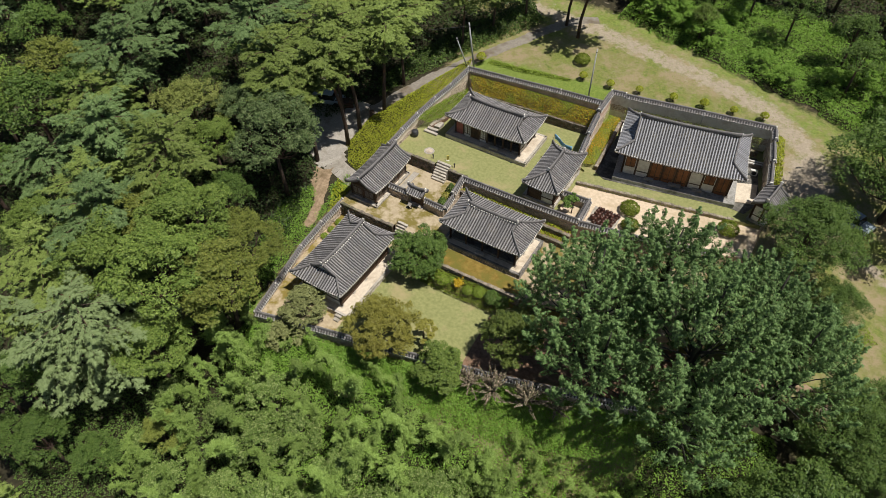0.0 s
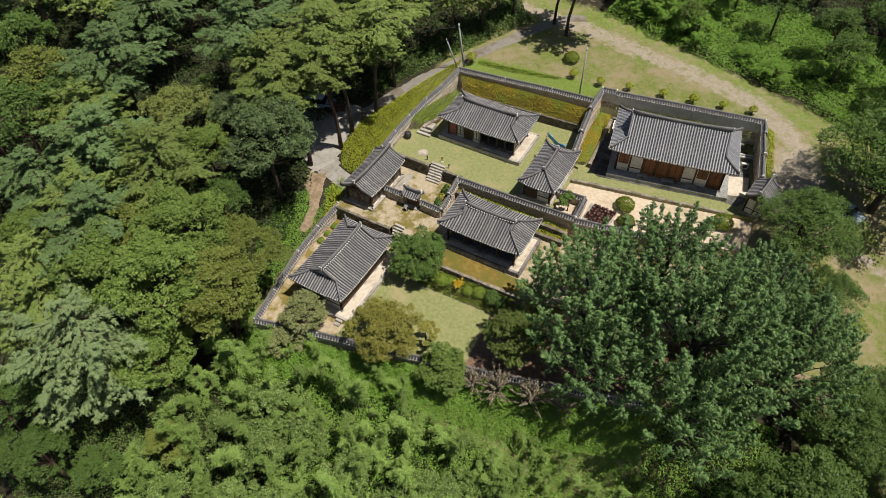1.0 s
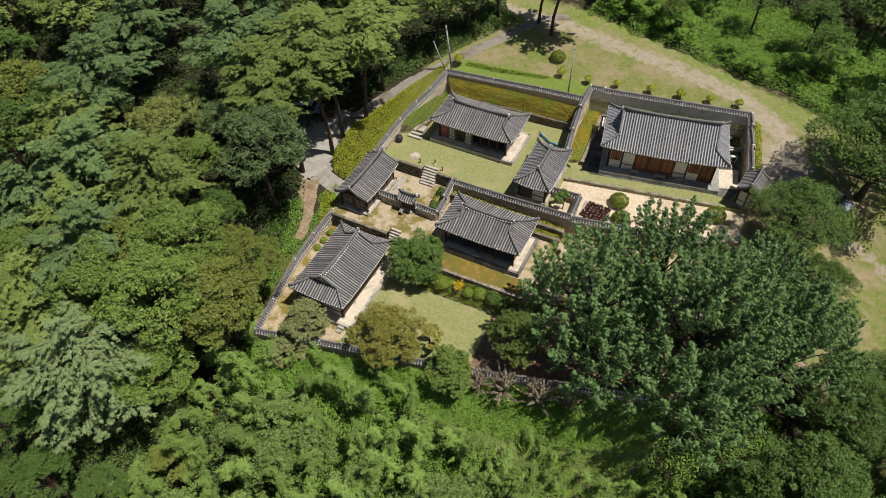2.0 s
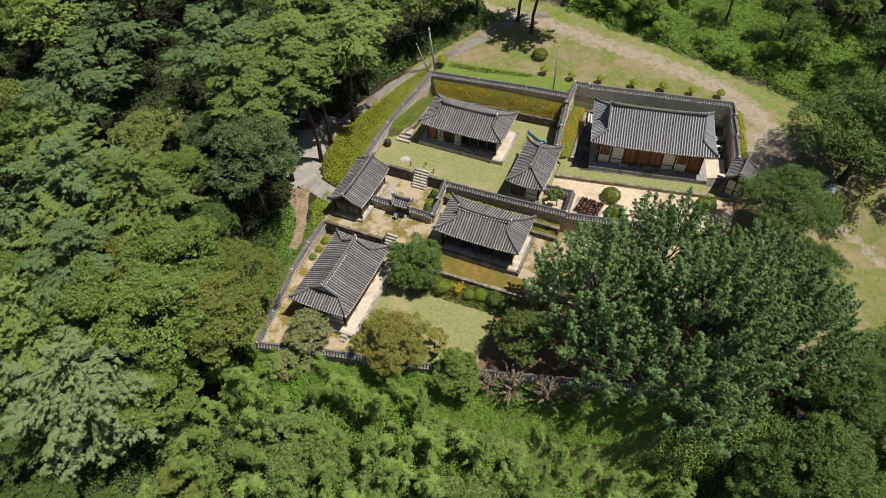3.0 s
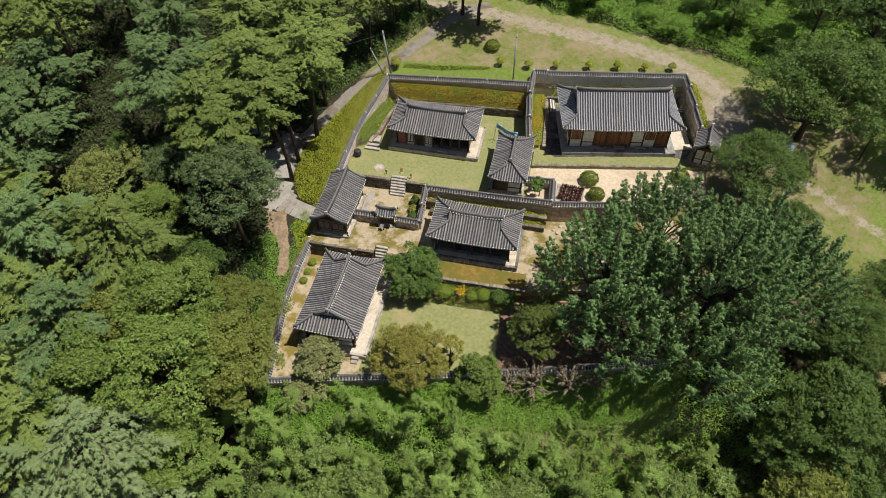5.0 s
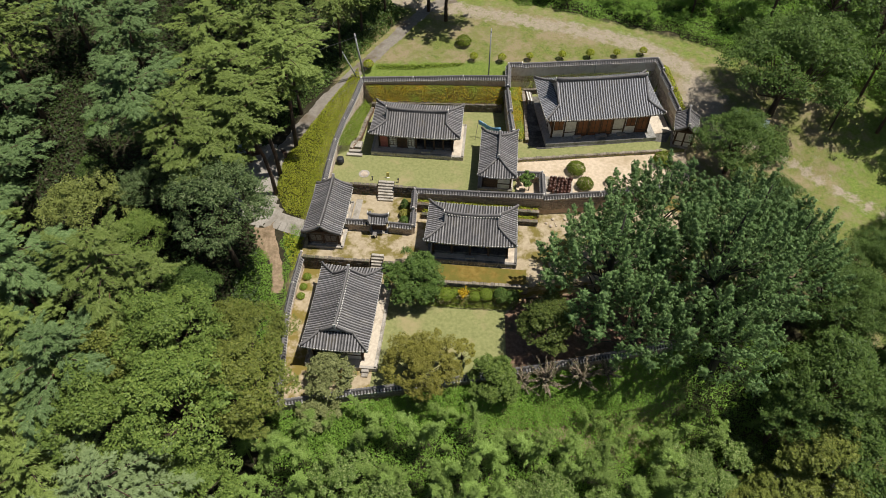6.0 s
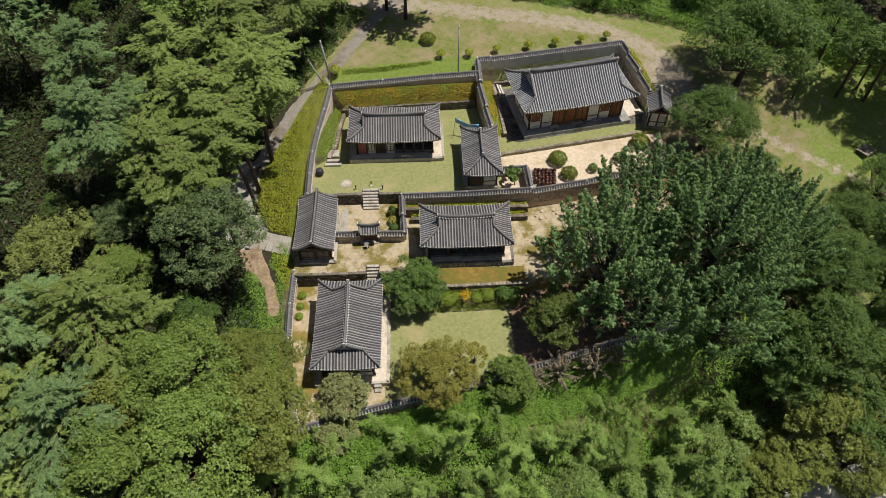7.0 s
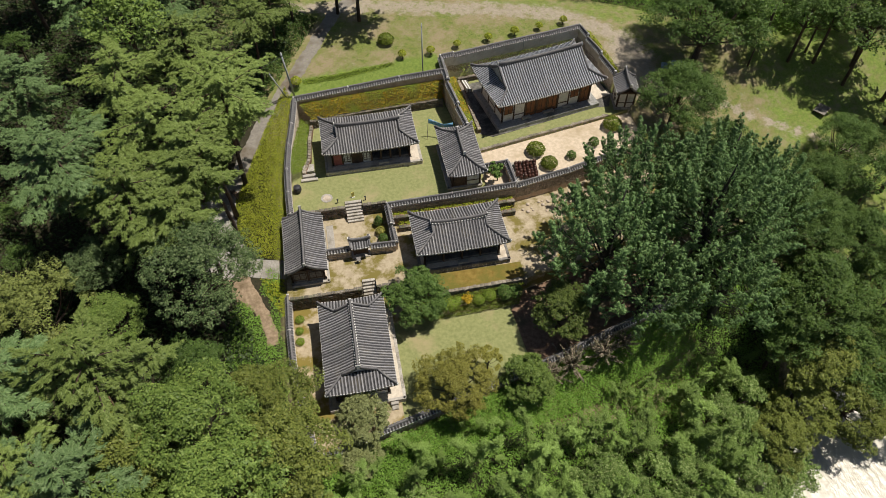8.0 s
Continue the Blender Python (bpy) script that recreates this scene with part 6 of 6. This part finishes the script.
# ---- paths ----
def build_path():
    path = thing("path", "pale concrete path from the wood to the gatehouse", "path", kind="structure")
    pts = [Vector((*p, 0)) for p in CONCRETE_PATH]
    fine = []
    for i in range(len(pts) - 1):
        p0, p1, p2, p3 = pts[max(i - 1, 0)], pts[i], pts[i + 1], pts[min(i + 2, len(pts) - 1)]
        for k in range(5):
            t = k / 5
            fine.append(0.5 * ((2 * p1) + (p2 - p0) * t + (2 * p0 - 5 * p1 + 4 * p2 - p3) * t * t + (3 * p1 - p0 - 3 * p2 + p3) * t ** 3))
    fine.append(pts[-1])
    for a, b in zip(fine, fine[1:]):
        if a.y > 1.5:
            continue
        d = (b - a).normalized()
        s = Vector((-d.y, d.x, 0))
        w = 1.0 if b.x > -8.4 else 2.1 if -6 < b.y < 2 else 1.4
        c = [a + s * w + d * 0.012, a - s * w + d * 0.012, b - s * w - d * 0.012, b + s * w - d * 0.012]
        zs = [float(terrain(q.x, q.y)) + 0.05 for q in c]
        g = Geo().add([(q.x, q.y, z - 0.35) for q, z in zip(c, zs)] + [(q.x, q.y, z) for q, z in zip(c, zs)], [(4, 5, 6, 7), (0, 1, 5, 4), (1, 2, 6, 5), (2, 3, 7, 6), (3, 0, 4, 7)])
        part("slab", g, M_CONCRETE, path)


build_path()


def ribbon(name, line, width, material, label):
    g = Geo()
    pts = [Vector((*p, 0)) for p in line]
    fine = [pts[i].lerp(pts[i + 1], k / 8) for i in range(len(pts) - 1) for k in range(8)] + [pts[-1]]
    out = []
    for i, p in enumerate(fine):
        d = (fine[min(i + 1, len(fine) - 1)] - fine[max(i - 1, 0)]).normalized()
        for s in (-1, -0.5, 0, 0.5, 1):
            w = s * width * (1 + 0.13 * math.sin(0.7 * i + 2 * s) + 0.12 * math.sin(2.3 * i + 3 * s))
            x, y = p.x - d.y * w, p.y + d.x * w
            out.append((x, y, float(terrain(x, y)) + (0.06 if abs(s) < 1 else -0.05)))
    g.add(out, [(i * 5 + j, i * 5 + j + 1, i * 5 + j + 6, i * 5 + j + 5) for i in range(len(fine) - 1) for j in range(4)])
    solid(name, g, material, label, "path", "structure", True)


ribbon("path_wood", [(7.5, 31.6), (5.2, 30.2), (3.5, 28.1), (1.3, 23.8), (-0.7, 19.7), (-3.2, 15.2), (-5.9, 10.9), (-7.6, 7.6), (-9.4, 3.2), (-11, 0.4)], 1.1, M_PATH, "worn pale path along the wood")
ribbon("soil_edge", [(40.6, -10.2), (43.0, -8.6), (45.0, -7.5), (47.2, -7.7), (50, -8.2)], 0.55, M_TRACK, "bare reddish soil at the meadow's edge")
ribbon("dirt_track", [(-9.2, -7.6), (-8.3, -9.9), (-7.4, -11.9), (-6.9, -13.4), (-6.6, -15.2)], 0.75, M_TRACK, "reddish dirt track down beside the lower wall")


# ---- things in the yards ----
def jar(x, y, s):
    j = thing("storage_jar", "brown glazed earthenware jar with a lid", "jar", pose(x, y, -0.06) @ Matrix.Scale(s, 4), "jars on the stand")
    part("jar_body", Geo().lathe([(0.16, 0), (0.27, 0.2), (0.31, 0.38), (0.25, 0.58), (0.19, 0.64)], (0, 0, 0), 12), M_JAR, j, "", True)
    part("lid", Geo().lathe([(0.24, 0.63), (0.24, 0.67), (0.12, 0.74), (0.04, 0.78), (0.02, 0.79)], (0, 0, 0), 12), M_JAR, j, "", True)
    return j


first_jar = jar(20.7, -0.6, 1.0)
for i in range(6):
    for k in range(6):
        if i or k:
            copy_thing(first_jar, pose(20.6 + 0.42 * i + rng.uniform(-0.05, 0.05) + 0.05 * k, -1.1 + 0.42 * k + rng.uniform(-0.05, 0.05), -0.04, 0, 0, 60 * k) @ Matrix.Scale(rng.uniform(0.62, 0.82), 4))
solid("jar_stand", Geo().chamfered(20.2, 23.2, -1.5, 1.6, -0.3, -0.04, 0.04), M_STONE, "low stone stand for the jars", "stand")


def pole(name, label, x, y, top, lean=(0, 0), r=0.11):
    z = float(terrain(x, y))
    p = thing(name, label, "pole", pose(x, y, z))
    part("shaft", Geo().tube([(0, 0, -0.5), (lean[0], lean[1], top - z)], [r, r * 0.7], 10), M_STEEL, p, "", True)
    part("band", Geo().lathe([(r * 0.9, 0), (r * 0.9, 0.12)], (lean[0] * 0.93, lean[1] * 0.93, (top - z) * 0.93), 10), M_BLACK, p)
    return p


pole("utility_pole", "grey leaning utility pole at the wall's corner", -2.2, 14.4, 9.1, (-0.4, -1.0), 0.13)
pole("utility_pole", "short grey leaning post beside the utility pole", -3.0, 14.3, 6.6, (-1.3, -0.9), 0.09)
pole("utility_pole", "slim straight steel pole behind the yard wall", 13.0, 15.25, 9.55, (0, 0), 0.09)
cable = Geo().tube([(-2.55 - 3.2 * k, 13.4 - 1.9 * k, 8.7 - 0.6 * math.sin(math.pi * k / 6) - 0.12 * k) for k in range(7)], [0.02] * 7, 4)
solid("cable", cable, M_BLACK, "thin black overhead cable from the pole into the wood", "cable")


def banner():
    b = thing("banner", "blue cloth banner slung on a pole above the lawn", "banner", pose(12.3, 7.6, 0.0))
    part("banner_pole", Geo().tube([(-0.3, -0.7, 0), (0, 0, 2.5)], [0.03, 0.025], 6), M_WOOD_GREY, b)
    out, faces = [], []
    for i in range(9):
        k = i / 8
        for j in range(3):
            out.append((2.6 * k, -1.0 * k + 0.1 * math.sin(6 * k), 2.45 - 0.35 * math.sin(math.pi * k) - 0.1 * k - 0.32 * j + 0.06 * math.sin(9 * k)))
    for i in range(8):
        for j in range(2):
            a = i * 3 + j
            faces.append((a, a + 3, a + 4, a + 1))
    ob = part("cloth", Geo().add(out, faces), M_BLUE, b, "", True)
    mod = ob.modifiers.new("thickness", "SOLIDIFY")
    mod.thickness = 0.01


banner()
pot = thing("water_pot", "dark round lidded pot beside the yard wall", "pot", pose(-2.95, 1.5, 0))
part("pot_body", Geo().lathe([(0.3, 0), (0.42, 0.25), (0.44, 0.5), (0.36, 0.7)], seg=16), M_BLACK, pot, "", True)
part("pot_lid", Geo().lathe([(0.4, 0.7), (0.38, 0.76), (0.05, 0.82)], seg=16), M_BLACK, pot, "", True)
hole = thing("stone_cover", "round stone drain cover set in the lawn", "cover", pose(0, 0, 0))
part("ring", Geo().lathe([(0.62, -0.1), (0.62, 0.025), (0.45, 0.03)], seg=18), M_STONE, hole)
part("plate", Geo().lathe([(0.40, -0.1), (0.40, 0.045), (0.3, 0.05)], seg=18), M_RUBBLE_PALE, hole)
for x, y in ((1.1, -0.9), (4.0, -1.0)):
    bol = thing("garden_lamp", "short black garden lamp beside the stairs", "lamp", pose(x, y, 0), "stair lamps")
    part("post", Geo().tube([(0, 0, 0), (0, 0, 0.45)], [0.05, 0.05], 8), M_BLACK, bol)
    part("lamp_head", Geo().lathe([(0.09, 0.45), (0.1, 0.55), (0.03, 0.62)], seg=10), M_BLACK, bol)
sg = thing("sign_stand", "small pale yellow sign stand at the top of the stairs", "sign", pose(2.75, -0.35, 0, 0, 0, 15))
part("foot", Geo().chamfered(-0.16, 0.16, -0.12, 0.12, 0, 0.08, 0.02), M_SIGN, sg)
part("board", Geo().box(-0.15, 0.15, -0.03, 0.03, 0.08, 0.75), M_YELLOW, sg, "pale yellow board")
for k, (z, w) in enumerate(((0.25, 0.9), (0.42, 0.7))):
    st = thing("stone_step", "low granite step beside the rear hall", "step", pose(-1.6, 2.9 + 0.45 * k, 0))
    part("block", Geo().chamfered(-w, w, -0.2, 0.2, -0.1, z, 0.03), M_STONE, st)
solid("stone_slab", Geo().chamfered(-2.3, -1.0, 3.9, 5.0, -0.1, 0.45, 0.04), M_STONE, "pale granite slab beside the rear hall", "slab")
for x, y, z in ((3.75, -23.1, -3.3),):
    st = thing("step_stone", "two granite stepping stones at the house corner", "step", pose(x, y, z))
    part("upper_stone", Geo().chamfered(-0.35, 0.35, -0.1, 0.4, -0.1, 0.4, 0.05), M_STONE, st)
    part("lower_stone", Geo().chamfered(-0.3, 0.3, -0.5, -0.12, -0.1, 0.2, 0.05), M_STONE, st)


def car(x, y, turn):
    c = thing("car", "silver-blue car parked under a tree", "car", pose(x, y, float(terrain(x, y)), 0, 0, turn))
    body = Geo().chamfered(-2.1, 2.1, -0.85, 0.85, 0.3, 0.85, 0.12)
    part("body", body, M_CARPAINT, c)
    cab = Geo().box(-1.3, 1.1, -0.76, 0.76, 0.85, 1.42, 0, (0, 0, 0), 0.22)
    part("cabin", cab, M_GLASS_DARK, c, "dark windows")
    part("car_roof", Geo().chamfered(-1.06, 0.86, -0.55, 0.55, 1.40, 1.47, 0.03), M_CARPAINT, c)
    for sx in (-1.3, 1.3):
        for sy in (-0.8, 0.8):
            part("wheel", Geo().tube([(sx, sy - 0.1, 0.32), (sx, sy + 0.1, 0.32)], [0.32, 0.32], 14), M_BLACK, c)


car(43.8, 11.3, -25)


def sheet(name, poly, lift, material, label, category, step=0.6):
    """A patch of surfacing that lies on the ground."""
    xs, ys = [p[0] for p in poly], [p[1] for p in poly]
    g, seen = Geo(), {}
    for x in np.arange(min(xs), max(xs), step):
        for y in np.arange(min(ys), max(ys), step):
            if inside(np.array([x + step / 2]), np.array([y + step / 2]), poly)[0]:
                q = []
                for a, b in ((x, y), (x + step, y), (x + step, y + step), (x, y + step)):
                    key = (round(a, 2), round(b, 2))
                    if key not in seen:
                        seen[key] = len(g.v)
                        g.v.append((a, b, float(terrain(a, b)) + lift))
                    q.append(seen[key])
                g.f.append(tuple(q))
    return solid(name, g, material, label, category, "structure", True)


sheet("plaza", [(-17, 2.6), (-11, 3.4), (-9.4, 1.2), (-9.3, -3.4), (-8.4, -5.6), (-10.4, -8.0), (-12.6, -6.6), (-17, -4.4)], 0.035, M_CONCRETE, "grey paved clearing dappled by pine shade", "paving", 0.4)
sheet("bare_slope", wavy([(-11.2, -8.0), (-9.0, -7.5), (-7.6, -9.6), (-7.4, -11.4), (-8.6, -11.4), (-9.6, -9.9)], 0.28, 0.5), 0.05, M_TRACK, "reddish bare earth beside the path", "ground", 0.4)


def platform(x, y, turn):
    p = thing("sitting_platform", "low wooden sitting platform on the grass", "platform", pose(x, y, float(terrain(x, y)), 0, 0, turn))
    for k in range(8):
        part("plank", Geo().chamfered(-0.95, 0.95, -0.72 + 0.18 * k, -0.56 + 0.18 * k, 0.38, 0.44, 0.01), M_WOOD_GREY, p)
    for sx in (-0.8, 0.8):
        part("rail", Geo().box(sx - 0.06, sx + 0.06, -0.7, 0.7, 0.26, 0.38), M_WOOD, p)
        for sy in (-0.6, 0.6):
            part("leg", Geo().box(sx - 0.05, sx + 0.05, sy - 0.05, sy + 0.05, -0.1, 0.26), M_WOOD, p)


platform(60.4, 4.5, 35)


def bench(x, y, turn):
    b = thing("bench", "dark wooden bench beside the path", "bench", pose(x, y, float(terrain(x, y)), 0, 0, turn))
    for k in range(3):
        part("slat", Geo().box(-0.7, 0.7, -0.2 + 0.14 * k, -0.09 + 0.14 * k, 0.42, 0.46), M_WOOD, b)
    part("backrest", Geo().box(-0.7, 0.7, 0.22, 0.26, 0.6, 0.85), M_WOOD, b)
    for sx in (-0.6, 0.6):
        part("leg", Geo().box(sx - 0.04, sx + 0.04, -0.2, 0.26, -0.1, 0.42), M_BLACK, b)
        part("back_post", Geo().box(sx - 0.03, sx + 0.03, 0.2, 0.25, 0.4, 0.85), M_BLACK, b)


bench(-9.3, 1.6, 120)


def log_pile(x, y, turn):
    p = thing("log_pile", "stack of brown logs at the edge of the clearing", "logs", pose(x, y, float(terrain(x, y)), 0, 0, turn))
    for row, n in ((0, 5), (1, 4), (2, 3)):
        for k in range(n):
            o = (k - n / 2) * 0.3
            part("log", Geo().tube([(-1.1 + rng.uniform(-0.1, 0.1), o, 0.14 + 0.25 * row), (1.1 + rng.uniform(-0.1, 0.1), o, 0.14 + 0.25 * row)], [0.14, 0.13], 8), M_BARK, p)


log_pile(-13.6, 1.9, 25)
car(-15.8, 1.2, 20)


def stepping_stone(x, y, z, turn, w, d, h, label):
    st = thing("stepping_stone", label, "step", pose(x, y, z, 0, 0, turn))
    part("block", Geo().chamfered(-w / 2, w / 2, -d / 2, d / 2, -0.05, h, 0.04), M_STONE, st)


stepping_stone(6.6, 3.65, 0.5, 0, 1.1, 0.5, 0.28, "granite stepping stone before the hall's floor")
stepping_stone(12.6, -10.35, -0.9, 0, 1.0, 0.42, 0.26, "granite stepping stone before the dark hall")
dx, dy = math.cos(radians(10.65)), math.sin(radians(10.65))
for u, w in ((-2.6, 1.0), (0.2, 1.3), (2.6, 1.0)):
    stepping_stone(25.78 + dx * u + dy * 3.05, 10.98 + dy * u - dx * 3.05, 0.8, 10.65, w, 0.45, 0.26, "grey stepping stone before the brown doors")


def stack_of_boards(x, y, z, turn):
    p = thing("board_stack", "pale boards leaning in the gap beside the wall", "boards", pose(x, y, z, 0, 0, turn))
    for k in range(4):
        part("board", Geo().box(-0.9 + 0.06 * k, 0.9 + 0.05 * k, -0.3 + 0.17 * k, -0.16 + 0.17 * k, 0.0, 0.5 + 0.03 * k), M_SIGN if k % 2 else M_WOOD_GREY, p)


stack_of_boards(33.0, 16.4, 0.33, 10)
stack_of_boards(18.3, 14.6, 0.33, 100)
unit_box = thing("outdoor_unit", "white outdoor air conditioning unit behind the house", "air conditioner", pose(33.4, 14.9, 0.33, 0, 0, 10))
part("casing", Geo().chamfered(-0.4, 0.4, -0.16, 0.16, 0.08, 0.75, 0.03), M_SIGN, unit_box)
part("grille", Geo().tube([(0.05, -0.17, 0.42), (0.05, -0.16, 0.42)], [0.26, 0.26], 16), M_BLACK, unit_box)
part("foot", Geo().box(-0.36, 0.36, -0.14, 0.14, 0, 0.08), M_STEEL, unit_box)
pole("lamp_post", "thin dark post inside the side yard wall", 26.0, 17.9, 4.3, (0, 0), 0.05)
for k in range(22):
    size = rng.uniform(0.35, 0.95)
    rock = thing("field_stone", "rounded field stone on the sandy slope", "stone", pose(20.3 + rng.uniform(0, 5.2), -4.0 + rng.uniform(-0.9, 0.7), -1.5, 0, 0, 40 * k) @ Matrix.Scale(size, 4), "stones on the slope")
    part("rock", Geo().lathe([(0.2, -0.05), (0.24, 0.08), (0.16, 0.18), (0.05, 0.21)], seg=8), M_RUBBLE_PALE, rock, "", True)
